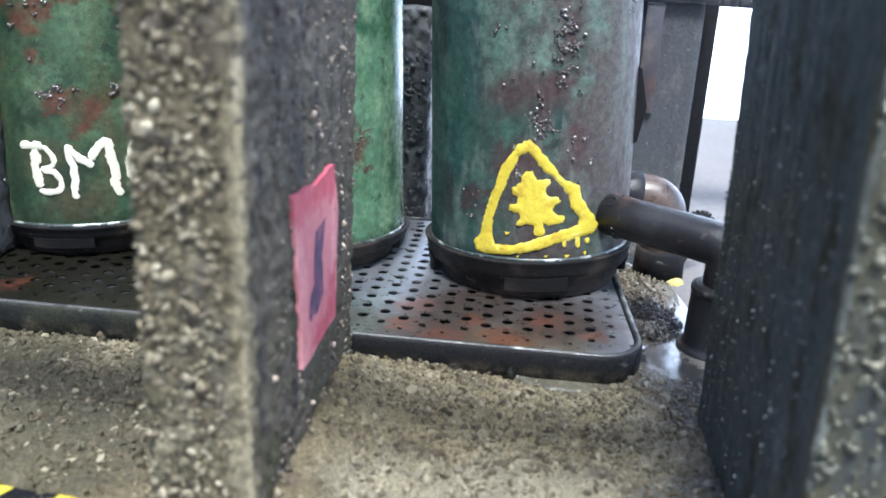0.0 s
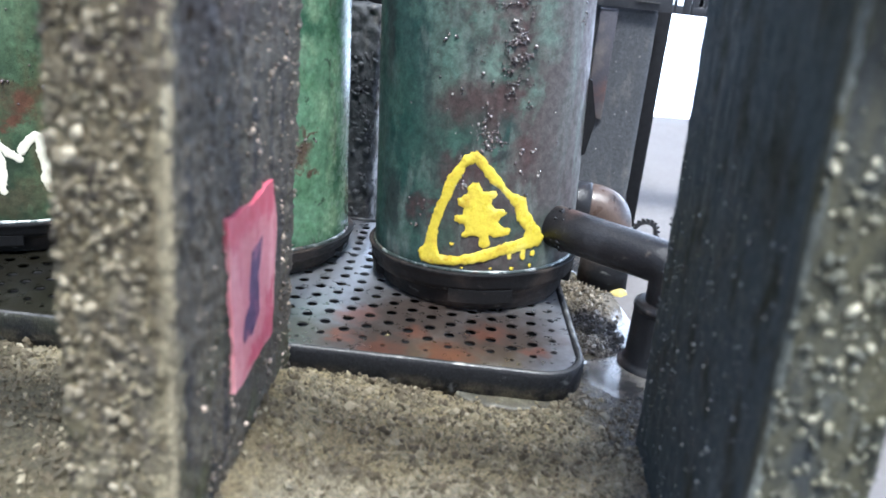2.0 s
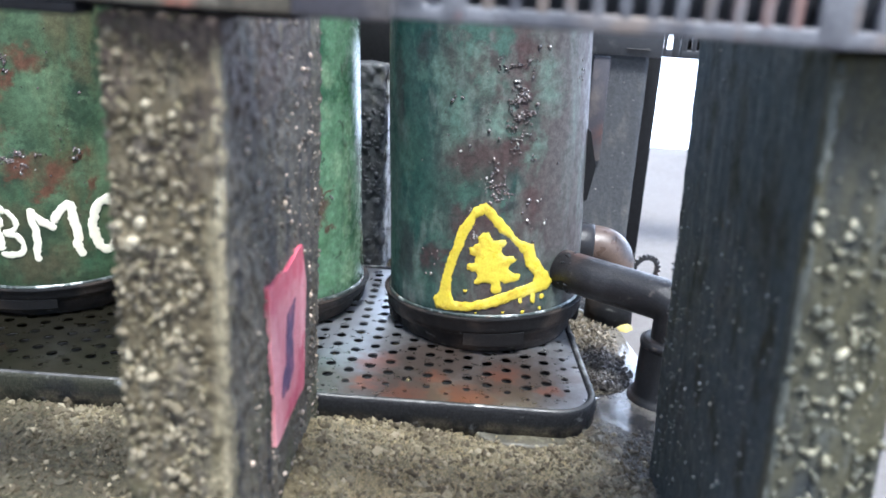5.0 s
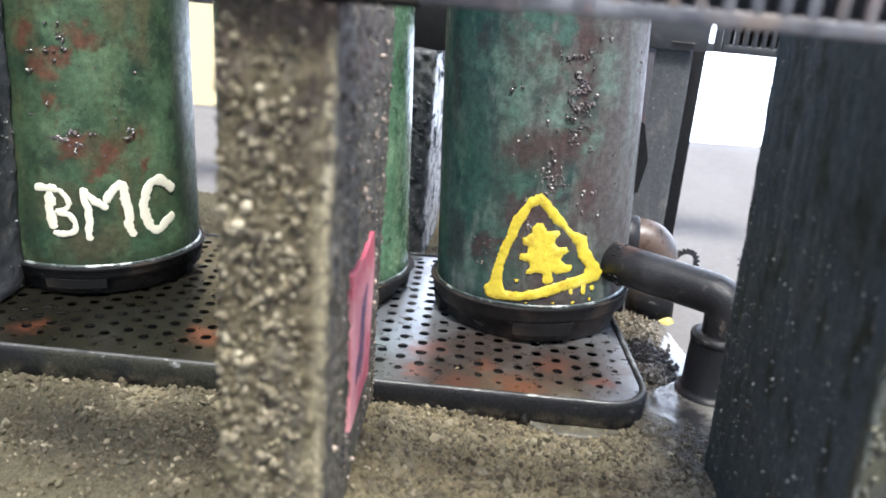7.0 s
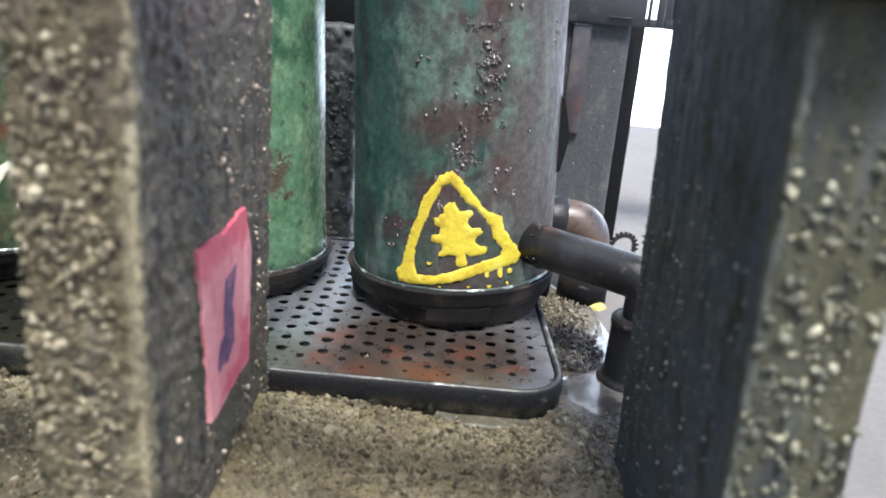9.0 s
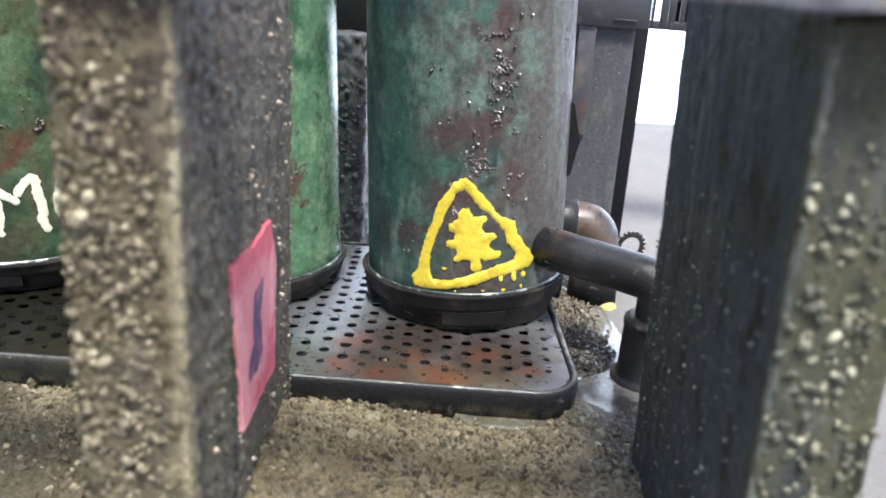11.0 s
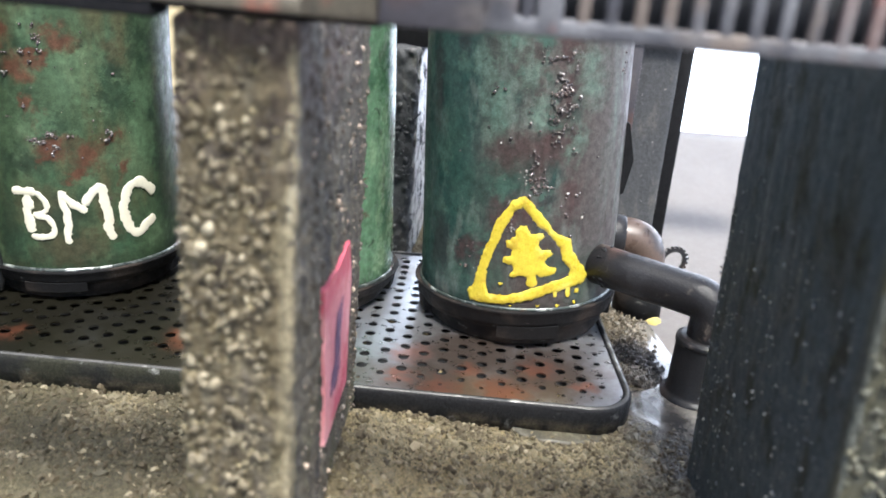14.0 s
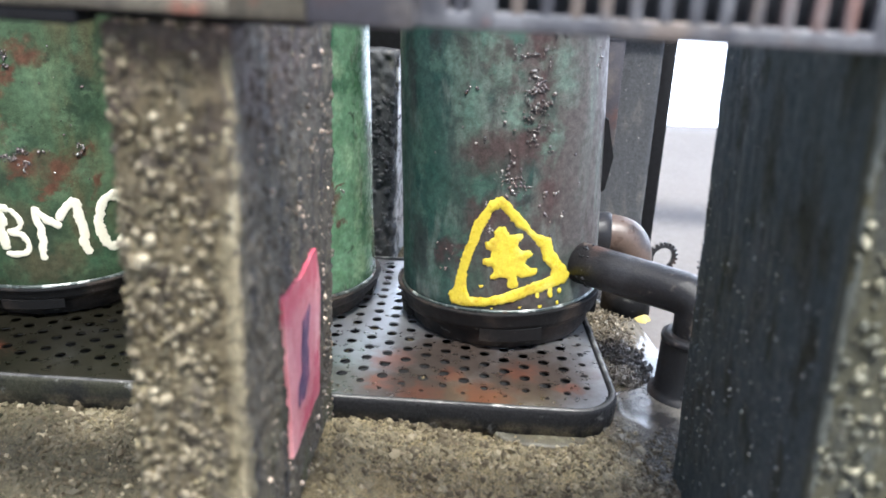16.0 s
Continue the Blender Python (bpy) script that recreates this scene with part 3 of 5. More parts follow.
def tube(path, radius, segments=32, inner=0.0):
    """A round pipe along a path of points, closed at both ends; radius may be a list."""
    path = [Vector(p) for p in path]
    radii = radius if isinstance(radius, (list, tuple)) else [radius] * len(path)
    bm = bmesh.new()
    rings = []
    side = None
    for k, p in enumerate(path):
        t = (path[min(k + 1, len(path) - 1)] - path[max(k - 1, 0)]).normalized()
        if side is None:
            side = t.orthogonal().normalized()
        side = (side - t * side.dot(t)).normalized()
        up = t.cross(side)
        rings.append([bm.verts.new(p + radii[k] * (math.cos(a) * side + math.sin(a) * up))
                      for a in (2 * math.pi * j / segments for j in range(segments))])
    for lo, hi in zip(rings, rings[1:]):
        for j in range(segments):
            bm.faces.new((lo[j], lo[(j + 1) % segments], hi[(j + 1) % segments], hi[j]))
    bm.faces.new(rings[0][::-1])
    bm.faces.new(rings[-1])
    bmesh.ops.recalc_face_normals(bm, faces=bm.faces)
    return bm


def bend(a, corner, b, radius, steps=12):
    """Points of a path from a to b that turns round a corner with that radius."""
    a, corner, b = Vector(a), Vector(corner), Vector(b)
    u, w = (a - corner).normalized(), (b - corner).normalized()
    cut = radius / math.tan(u.angle(w) / 2)
    p, q = corner + u * cut, corner + w * cut
    out = [a, a.lerp(p, 0.5)]
    for k in range(steps + 1):
        s = k / steps
        out.append((1 - s) ** 2 * p + 2 * s * (1 - s) * corner + s * s * q)
    return out + [q.lerp(b, 0.5), b]


def on_tank(radius, deg, z, h):
    a = radians(deg)
    return ((radius + h) * math.sin(a), -(radius + h) * math.cos(a), z)


def stroke(bm, radius, path, width, seed=0.0, thick=0.022):
    """A thick, uneven brush stroke along points (degrees, z) on the side of a tank."""
    pts = [Vector((radians(a) * radius, z)) for a, z in path]
    line = []
    for k in range(len(pts) - 1):
        p0, p1, p2, p3 = pts[max(k - 1, 0)], pts[k], pts[k + 1], pts[min(k + 2, len(pts) - 1)]
        n = max(2, int((p2 - p1).length / 0.07))
        for j in range(n):
            s = j / n
            line.append(0.5 * (2 * p1 + (p2 - p0) * s + (2 * p0 - 5 * p1 + 4 * p2 - p3) * s * s + (3 * p1 - p0 - 3 * p2 + p3) * s ** 3))
    line.append(pts[-1])
    total, rows = len(line) - 1, []
    for k, p in enumerate(line):
        t = (line[min(k + 1, total)] - line[max(k - 1, 0)]).normalized()
        n = Vector((-t.y, t.x))
        end = min(k, total - k) * 0.07 / (width * 0.5)
        cap = math.sqrt(max(0.0, 1 - (1 - min(end, 1.0)) ** 2)) * 0.75 + 0.25
        row = []
        for o, h in ((-1, 0.0), (-0.93, 0.7), (-0.8, 1.0), (0, 1.0), (0.8, 1.0), (0.93, 0.7), (1, 0.0)):
            side = 3 if o > 0 else 8
            w = 0.5 * width * cap * (1 + 0.65 * noise.noise(Vector((k * 0.23, side + seed, seed))) + 0.4 * noise.noise(Vector((k * 0.7, side * 2 + seed, seed))))
            q = p + n * w * o
            lift = thick * h * (1 + 0.5 * noise.noise(Vector((k * 0.3, o + 9, seed))))
            row.append(bm.verts.new(on_tank(radius, math.degrees(q.x / radius), q.y, lift + 0.004)))
        rows.append(row)
    for lo, hi in zip(rows, rows[1:]):
        for j in range(6):
            bm.faces.new((lo[j], lo[j + 1], hi[j + 1], hi[j]))


def blob(bm, radius, outline, thick=0.022, hole=()):
    """A filled, thick patch of paint with that outline (degrees, z) on the side of a tank."""
    edge, sides, rings = [], [], []
    for line in (outline, hole):
        pts = [Vector((radians(a) * radius, z)) for a, z in line]
        first = len(edge)
        for k, p in enumerate(pts):
            n = max(3, int((pts[(k + 1) % len(pts)] - p).length / 0.08))
            for j in range(n):
                q = p.lerp(pts[(k + 1) % len(pts)], j / n)
                edge.append(q + 0.06 * Vector((noise.noise(Vector((q.x * 8, q.y * 8, 1))), noise.noise(Vector((q.x * 8, q.y * 8, 5))))))
        n = len(edge) - first
        sides += [(first + k, first + (k + 1) % n) for k in range(n)]
        rings.append(edge[first:])

    def inside(q, ring):
        odd = False
        for p, r in zip(ring, ring[1:] + ring[:1]):
            if (p.y > q.y) != (r.y > q.y) and q.x < p.x + (r.x - p.x) * (q.y - p.y) / (r.y - p.y):
                odd = not odd
        return odd

    lo, hi = Vector((min(p.x for p in edge), min(p.y for p in edge))), Vector((max(p.x for p in edge), max(p.y for p in edge)))
    fill = [Vector((lo.x + 0.09 * i, lo.y + 0.09 * j)) for i in range(int((hi.x - lo.x) / 0.09)) for j in range(int((hi.y - lo.y) / 0.09))]
    co, _, faces, *_ = delaunay_2d_cdt(edge + fill, sides, [], 0, 1e-5)
    verts = []
    for q in co:
        gap = min((q - e).length for e in edge)
        h = thick * min(1.0, gap / 0.06) * (1 + 0.4 * noise.noise(Vector((q.x * 3, q.y * 3, 2)))) + 0.004
        verts.append(bm.verts.new(on_tank(radius, math.degrees(q.x / radius), q.y, h)))
    for f in faces:
        mid = sum((co[k] for k in f), Vector((0, 0))) / len(f)
        if inside(mid, rings[0]) and not (rings[1] and inside(mid, rings[1])):
            bm.faces.new([verts[k] for k in f])
    loose = [v for v in bm.verts if not v.link_faces]
    bmesh.ops.delete(bm, geom=loose, context="VERTS")
    bmesh.ops.recalc_face_normals(bm, faces=bm.faces)


# ---- the table, the wall behind it, the bright backdrop and an added light panel ----
def cloth_sheet():
    bm = bmesh.new()
    nx, ny = 60, 44
    grid = []
    for j in range(ny + 1):
        row = []
        for i in range(nx + 1):
            x = -110 + 220 * i / nx
            far = 77.5 + 0.155 * (x + 2)
            y = -60 + (far + 60) * j / ny
            z = -2.0 + 0.22 * noise.noise(Vector((x * 0.05, y * 0.12, 0))) * min(1.0, abs(y - 30) / 30)
            row.append(bm.verts.new((x, y, z)))
        grid.append(row)
    for j in range(ny):
        for i in range(nx):
            bm.faces.new((grid[j][i], grid[j][i + 1], grid[j + 1][i + 1], grid[j + 1][i]))
    rim = bm.edges[:]
    rim = [e for e in rim if e.is_boundary]
    down = bmesh.ops.extrude_edge_only(bm, edges=rim)
    for v in down["geom"]:
        if isinstance(v, bmesh.types.BMVert):
            v.co.z = -73
    return bm


ground = part("ground", cloth_sheet(), M_CLOTH, None)
tagged(ground, "table covered with a pale grey cloth with soft folds", "tablecloth", kind="structure")
bm = block((420, 420, 3), (20, -80, -75.5), 0.3)
tagged(part("floor", bm, M_FLOOR, None, smooth=False), "plain grey floor under the table", "floor", kind="structure")
bm = block((95, 3, 164), (-74, 118, 8), 0.3)
tagged(part("wall_north", bm, M_WALL, None, smooth=False), "cream painted wall behind the table", "wall", kind="structure")
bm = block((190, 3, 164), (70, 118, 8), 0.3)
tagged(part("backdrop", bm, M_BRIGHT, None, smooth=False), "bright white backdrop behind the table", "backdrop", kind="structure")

# an unseen glowing panel, added to light the model from the right
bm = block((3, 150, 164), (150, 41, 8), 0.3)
tagged(part("backdrop", bm, M_SIDE_GLOW, None, smooth=False), "added glowing white panel beside the table, out of view", "backdrop", kind="structure")


# ---- the base board with its sandy ground ----
def right_edge(y):
    """Where the base board ends on its right side."""
    return np.interp(y, [12, 26, 29.5, 33, 36, 44], [7.9, 7.7, 6.6, 5.4, 4.7, 4.4])


def ground_z(x, y):
    z = -0.85 + 0.1 * noise.noise(Vector((x * 0.5, y * 0.5, 3))) + 0.06 * noise.noise(Vector((x * 1.6, y * 1.6, 7)))
    q = Vector((x * 3.6, y * 3.6, 1))
    z += (0.13 * abs(noise.noise(q)) + 0.13 * noise.noise(q * 1.9) + 0.07 * noise.noise(q * 3.7)) * (0.25 if x > 3.4 else 1.0)
    z += 0.95 * math.exp(-((max(0, -7.2 - x, x + 5.0) / 0.9) ** 2)) * math.exp(-((max(0, y - 24.2, 17.5 - y) / 1.2) ** 2))
    z -= 0.25 * max(0.0, min(1.0, (-8 - x) / 6))
    z -= 0.24 * max(0.0, min(1.0, (x + 3.5) / 3.0, 3.7 - x)) * max(0.0, min(1.0, (y - 25.0) / 0.9))
    return z


base = thing("base_board", 0, 0, 0, "model base board covered with gritty grey-brown sand", "base board")


def board_grid(z_of, x0, y0, y1, step):
    bm = bmesh.new()
    ny = int((y1 - y0) / step)
    nx = int((7.9 - x0) / step)
    rows = []
    for j in range(ny + 1):
        y = y0 + (y1 - y0) * j / ny
        xr = right_edge(y) + 0.12 * noise.noise(Vector((0, y * 1.2, 0)))
        rows.append([bm.verts.new((x0 + (xr - x0) * i / nx, y, 0)) for i in range(nx + 1)])
    for row in rows:
        for v in row:
            v.co.z = z_of(v.co.x, v.co.y)
    for a, b in zip(rows, rows[1:]):
        for i in range(nx):
            bm.faces.new((a[i], a[i + 1], b[i + 1], b[i]))
    rim = [e for e in bm.edges if e.is_boundary]
    down = bmesh.ops.extrude_edge_only(bm, edges=rim)
    for v in down["geom"]:
        if isinstance(v, bmesh.types.BMVert):
            v.co.z = -1.95
    return bm


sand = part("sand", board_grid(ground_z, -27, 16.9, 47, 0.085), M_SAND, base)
rng = np.random.default_rng(5)
pts, sizes = [], []
while len(pts) < 44000:
    x, y = rng.uniform(-24, 7.6), rng.uniform(17.2, 27.2) if rng.random() < 0.85 else rng.uniform(27, 36)
    if x > right_edge(y) - 0.1 or (y > 27 and x < 2.9):
        continue
    if 0.35 * noise.noise(Vector((x * 0.45, y * 0.45, 11))) + 0.55 * noise.noise(Vector((x * 1.5, y * 1.5, 4))) + 0.6 * noise.noise(Vector((x * 3.4, y * 3.4, 8))) < rng.uniform(-0.4, 0.3) + 0.25 * min(1.0, max(0.0, (24.4 - y) / 2)):
        continue
    if -7.1 < x < -5.4 and 16 < y < 25.5 or rng.random() < 0.93 * min(1.0, max(0.0, (x - 2.9) / 0.8)) * min(1.0, max(0.0, (y - 26.6) / 1.2)):
        continue
    s = min(0.014 + rng.exponential(0.018), 0.11) if len(pts) < 36000 else min(0.05 + rng.exponential(0.03), 0.16)
    pts.append((x, y, ground_z(x, y) + s * 0.12))
    sizes.append(s)
clods, clod_sizes = [], []
while len(clods) < 3200:
    x, y = rng.uniform(-15, 3.2), rng.uniform(20.5, 26.6)
    if -7.3 < x < -5.2 or noise.noise(Vector((x * 0.9, y * 0.9, 2))) + 0.5 * noise.noise(Vector((x * 2.7, y * 2.7, 6))) < rng.uniform(-0.3, 0.5):
        continue
    s = min(0.05 + rng.exponential(0.026), 0.16)
    clods.append((x, y, ground_z(x, y) + s * 0.05))
    clod_sizes.append(s)
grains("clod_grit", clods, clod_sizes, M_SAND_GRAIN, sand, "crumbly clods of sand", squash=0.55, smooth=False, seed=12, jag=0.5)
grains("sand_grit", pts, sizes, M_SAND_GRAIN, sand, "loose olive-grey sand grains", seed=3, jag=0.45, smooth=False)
pts, sizes = [], []
while len(pts) < 2600:
    y = rng.uniform(29.9, 37.0)
    x = np.interp(y, [29.9, 32, 34, 37], [4.15, 4.0, 3.7, 3.3]) + rng.normal(0, 0.5)
    if x > right_edge(y) - 0.15 or x > 5.0 or (y - 29.9) < 0.5 * abs(x - 4.15):
        continue
    s = min(0.03 + rng.exponential(0.028), 0.13)
    pts.append((x, y, ground_z(x, y) + s * 0.35 + 0.22 * rng.random() * math.exp(-((x - 4.0) / 0.6) ** 2)))
    sizes.append(s)
grains("chip_gravel", pts, sizes, M_CHIP, base, "heap of dark flat stone chips", squash=0.4, smooth=False, seed=4, jag=0.35)

# the smooth varnished stretch beside the tray
bm = bmesh.new()
rows = []
for j in range(41):
    y = 26.5 + 18.0 * j / 40
    x0, x1 = np.interp(y, [26.5, 27.1, 27.8, 29.5, 30.5, 35, 38], [5.0, 4.2, 3.3, 3.2, 4.6, 4.2, 2.6]) + 0.5 * noise.noise(Vector((2, y * 1.3, 0))), right_edge(y) + 0.02
    rows.append([bm.verts.new((x0 + (x1 - x0) * i / 24, y, -0.83 + (0.05 - 0.17 * max(0.0, 1 - i / 5) ** 2 - (0.0 if j else 0.15))
                               + 0.012 * noise.noise(Vector((x0 * 0.8 + i * 0.2, y * 0.8, 5))))) for i in range(25)])
for a, b in zip(rows, rows[1:]):
    for i in range(24):
        bm.faces.new((a[i], a[i + 1], b[i + 1], b[i]))
part("varnish", bm, M_WET, base, "smooth glossy varnished earth")

# a smear of smooth plaster against the foot of the tray
bm = bmesh.new()
rows = []
for k in range(33):
    u = k / 32
    x = -0.45 + 3.05 * u
    back, deep = 26.62 + 0.068 * (x - 2.0), 0.08 + 0.42 * math.sin(math.pi * u) ** 0.7 + 0.16 * noise.noise(Vector((x * 1.7, 3, 1)))
    z = -0.96 + 0.04 * noise.noise(Vector((x * 1.1, 9, 2)))
    rows.append([bm.verts.new((x, back - deep * f, z + drop)) for f, drop in ((0.0, 0.03), (0.4, 0.01), (0.8, -0.03), (0.95, -0.06), (1.0, -0.12), (1.03, -0.4))])
for a, b in zip(rows, rows[1:]):
    for i in range(5):
        bm.faces.new((a[i + 1], b[i + 1], b[i], a[i]))
part("plaster_smear", bm, M_LEDGE, base, "smooth olive plaster smear")

# the striped border along the front of the board
strip = thing("hazard_strip", -17, 17.0, -1.9, "front board edging with black and yellow hazard stripes", "edging")
bar_strip = part("strip", block((20, 1.1, 1.0), (0, 0, 0.5), 0.06), M_BLACK, strip)
for k in range(8):
    bm = block((1.25, 1.0, 0.04), (-7.75 + 2.45 * k, 0, 1.01), 0.015)
    for v in bm.verts:
        v.co.x += 0.35 * v.co.y
    part("stripe", bm, M_YELLOW, bar_strip, "chipped yellow stripe")


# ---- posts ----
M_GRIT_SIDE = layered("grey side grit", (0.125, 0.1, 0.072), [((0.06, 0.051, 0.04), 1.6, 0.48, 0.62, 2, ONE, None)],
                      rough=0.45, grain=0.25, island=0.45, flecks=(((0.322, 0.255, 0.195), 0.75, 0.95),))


def face_grit(rng, n, u0, u1, z0, z1, seed, power=0.45, top=99.0):
    """Clustered spots on a rectangle."""
    out = []
    while len(out) < n:
        u, z = rng.uniform(u0, u1), rng.uniform(z0, z1)
        if noise.noise(Vector((u * 0.9, z * 0.7, seed))) + 0.6 * noise.noise(Vector((u * 2.6, z * 2.0, seed))) < rng.uniform(-1.2, power):
            continue
        if z > top and rng.random() < 0.85:
            continue
        out.append((u, z))
    return out


def post(name, x0, x1, y0, y1, z1, label, material, grit, front=(), sides=(), turn=0.0, lean=0.0, seed=1.0, ridge=0, edge=None, z0=-1.2, side_grit=None, step=0.22, lumpy=0.7, crust=0, along=2.6):
    """A rough square post. front, sides: (count, smallest, mean extra, largest) of the grit on its faces."""
    w, d = x1 - x0, y1 - y0
    ob = thing(name, (x0 + x1) / 2, (y0 + y1) / 2, z0, label, "post", "posts", turn=turn, lean=lean)
    h = z1 - z0

    def shape(p):
        q = Vector((p.x * 3.1 + seed, p.y * 3.1, p.z * along))
        k = lumpy * (0.06 * noise.noise(q) + 0.075 * noise.noise(q * 2.3) + 0.05 * noise.noise(q * 4.4))
        p.x += k * (1 if p.x > 0 else -1)
        p.y += k * (1 if p.y > 0 else -1)
        return p

    shaft = part("shaft", rough_box((w, d, h), step, 0.14, 0.07 * lumpy, 1.3, seed, shape), material, ob)
    if ridge:
        def wavy(p):
            p.x += 0.05 * noise.noise(Vector((1, 0, p.z * 0.7))) + 0.03 * noise.noise(Vector((4, 0, p.z * 3.0)))
            return p
        bm = rough_box((0.2, 0.2, h - 0.2), 0.065, 0.09, 0.03, 1.6, seed + 5, wavy)
        bmesh.ops.translate(bm, vec=(ridge * (w / 2 - 0.1), -d / 2 + 0.1, 0.1), verts=bm.verts)
        part("edge_strip", bm, edge or M_EDGE, shaft, "pale drybrushed edge")
    rng = np.random.default_rng(int(seed * 10))
    pts, sizes, flank, flank_sizes = [], [], [], []
    if front:
        n, a, b, c = front
        for u, z in face_grit(rng, n, -w / 2 + 0.05, w / 2 - (0.5 if ridge > 0 else 0.05), 0, h, seed, top=h - 1.9):
            s = min(a + rng.exponential(b), c)
            pts.append((u, -d / 2 - s * 0.25, z))
            sizes.append(s)
    if crust:
        crumbs, crumb_sizes = [], []
        for u, z in face_grit(rng, crust, -w / 2, w / 2 - 0.35, 0, h, seed + 2):
            s = min(0.02 + rng.exponential(0.014), 0.07)
            crumbs.append((u, -d / 2 - s * 0.1, z))
            crumb_sizes.append(s)
        for u, z in face_grit(rng, crust // 2, -d / 2 + 1.2, d / 2, 0, h, seed + 6, power=0.3):
            s = min(0.014 + rng.exponential(0.01), 0.05)
            flank.append((w / 2 + s * 0.1, u, z))
            flank_sizes.append(s)
        grains("crumb_grit", crumbs, crumb_sizes, M_CRUST, shaft, "dark crumbly crust", seed=int(seed * 5), jag=0.5, smooth=False)
    for sgn in sides[:2]:
        n, a, b, c = sides[2:]
        for u, z in face_grit(rng, n, -d / 2 + (1.3 if ridge > 0 else 0.7), d / 2, 0, h, seed + 4 + sgn, top=h - (1.2 if ridge > 0 else 4.5)):
            u = d / 2 - (d / 2 - u) ** 1.25 / (d - 0.7) ** 0.25
            s = min(a + rng.exponential(b), c)
            flank.append((sgn * (w / 2 + s * 0.1), u, z))
            flank_sizes.append(s)
    if flank:
        grains("side_grit", flank, flank_sizes, side_grit or grit, shaft, "small glued-on grit", seed=int(seed * 9))
    if pts:
        grains("grit", pts, sizes, grit, shaft, "glued-on pale sand grit", seed=int(seed * 7), jag=0.36)
    return ob


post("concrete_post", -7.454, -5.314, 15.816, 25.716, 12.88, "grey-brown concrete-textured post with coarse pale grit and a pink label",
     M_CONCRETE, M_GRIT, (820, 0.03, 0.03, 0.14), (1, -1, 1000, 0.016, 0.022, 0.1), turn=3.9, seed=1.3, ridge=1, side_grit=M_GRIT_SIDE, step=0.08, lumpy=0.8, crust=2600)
post("concrete_post", 5.35, 7.45, 16.17, 25.17, 13.0, "dark olive concrete-textured post with pale grit on its front",
     M_MID, M_GRIT_GREY, (620, 0.026, 0.034, 0.13), (-1, 1, 1100, 0.01, 0.014, 0.06), turn=4.7, lean=-1.8, seed=2.7, ridge=-1, edge=M_EDGE_GREY, side_grit=M_GRIT_DARK, step=0.1, lumpy=0.22, along=0.45)
post("concrete_post", -22.0, -19.93, 28.0, 30.0, 13.0, "dark weathered post standing on the perforated tray", M_DARK_CONCRETE,
     M_GRIT_DARK, (60, 0.02, 0.02, 0.07), (1, -1, 60, 0.02, 0.02, 0.07), seed=3.1, z0=0.0)
bq = post("concrete_post", -8.0, -6.06, 39.3, 46.0, 9.0, "dark weathered back post with one gritty side coloured as lit", M_DARK_CONCRETE, M_DARK_CONCRETE,
     (420, 0.03, 0.03, 0.14), (1, -1, 260, 0.02, 0.02, 0.09), seed=4.2, lumpy=1.3, step=0.12)
part("cap_block", block((2.4, 5.6, 2.2), (0.1, 0.3, 11.28), 0.05), M_BLACK, bq, "black block on top of the post")
# thin plate whose pale colour stands for light glancing off this side
part("pale_side", rough_box((0.12, 6.3, 10.0), 0.3, 0.05, 0.03, 2.0, 4.0), M_LIT_PLASTER, bq, "gritty side face coloured as if lit").location.x = 0.0097
bp = post("concrete_post", 2.7, 5.6, 44.0, 48.0, 9.62, "grey weathered back post, its shaded side a black strip", M_DARK_CONCRETE, M_GRIT_DARK,
          (40, 0.02, 0.015, 0.05), (), seed=5.5, lumpy=0.15, z0=-2.0)
part("brown_strip", block((0.8, 0.4, 5.0), (-0.75, -2.05, 9.0), 0.05), M_BLOCK, bp, "rusty brown strip")
# the post's right side lies in shade; a black strip draws it
part("flange", block((0.72, 0.5, 11.5), (1.8, -0.75, 5.76), 0.03), M_BLACK, bp, "thin black strip for the post's shaded side")

# the pink label on the side of the front post
label_ob = thing("label", -5.34, 21.19, 4.5, "worn pink paper label with a violet mark on a post", "label", turn=3.9)


def ragged_line(corners, amp, seed):
    """A closed outline with uneven edges."""
    out = []
    for k, (y, z) in enumerate(corners):
        y2, z2 = corners[(k + 1) % len(corners)]
        n = max(2, int(math.hypot(y2 - y, z2 - z) / 0.18))
        for j in range(n):
            p = Vector((y + (y2 - y) * j / n, z + (z2 - z) * j / n, seed))
            out.append((p.x + amp * noise.noise(p * 2.2), p.y + amp * noise.noise(p * 2.2 + Vector((9, 9, 9)))))
    return out


bm = bmesh.new()
outline = ragged_line([(1.5, 1.95), (-0.3, 1.97), (-2.45, 2.15), (-2.2, 1.27), (-2.04, 0.12), (-1.62, -2.36), (0.1, -2.4), (1.83, -2.45), (1.91, -0.74), (2.0, 0.78)], 0.09, 2.0)
ring0 = [bm.verts.new((-0.05, y, z)) for y, z in outline]
ring1 = [bm.verts.new((0.11, y, z)) for y, z in outline]
bm.faces.new(ring1)
bm.faces.new(ring0[::-1])
for k in range(len(outline)):
    m = (k + 1) % len(outline)
    bm.faces.new((ring0[k], ring0[m], ring1[m], ring1[k]))
bmesh.ops.recalc_face_normals(bm, faces=bm.faces)
paper = part("paper", bm, M_PINK, label_ob, smooth=False)
MARK = [(0.5, 0.85), (-0.45, 0.75), (-0.6, 0.1), (-0.55, -0.55), (-1.0, -0.75), (-1.05, -1.35), (-0.3, -1.4), (0.3, -1.05), (0.2, -0.2)]
bm = bmesh.new()
bm.faces.new([bm.verts.new((0.114, y, z)) for y, z in ragged_line(MARK, 0.12, 5.0)])
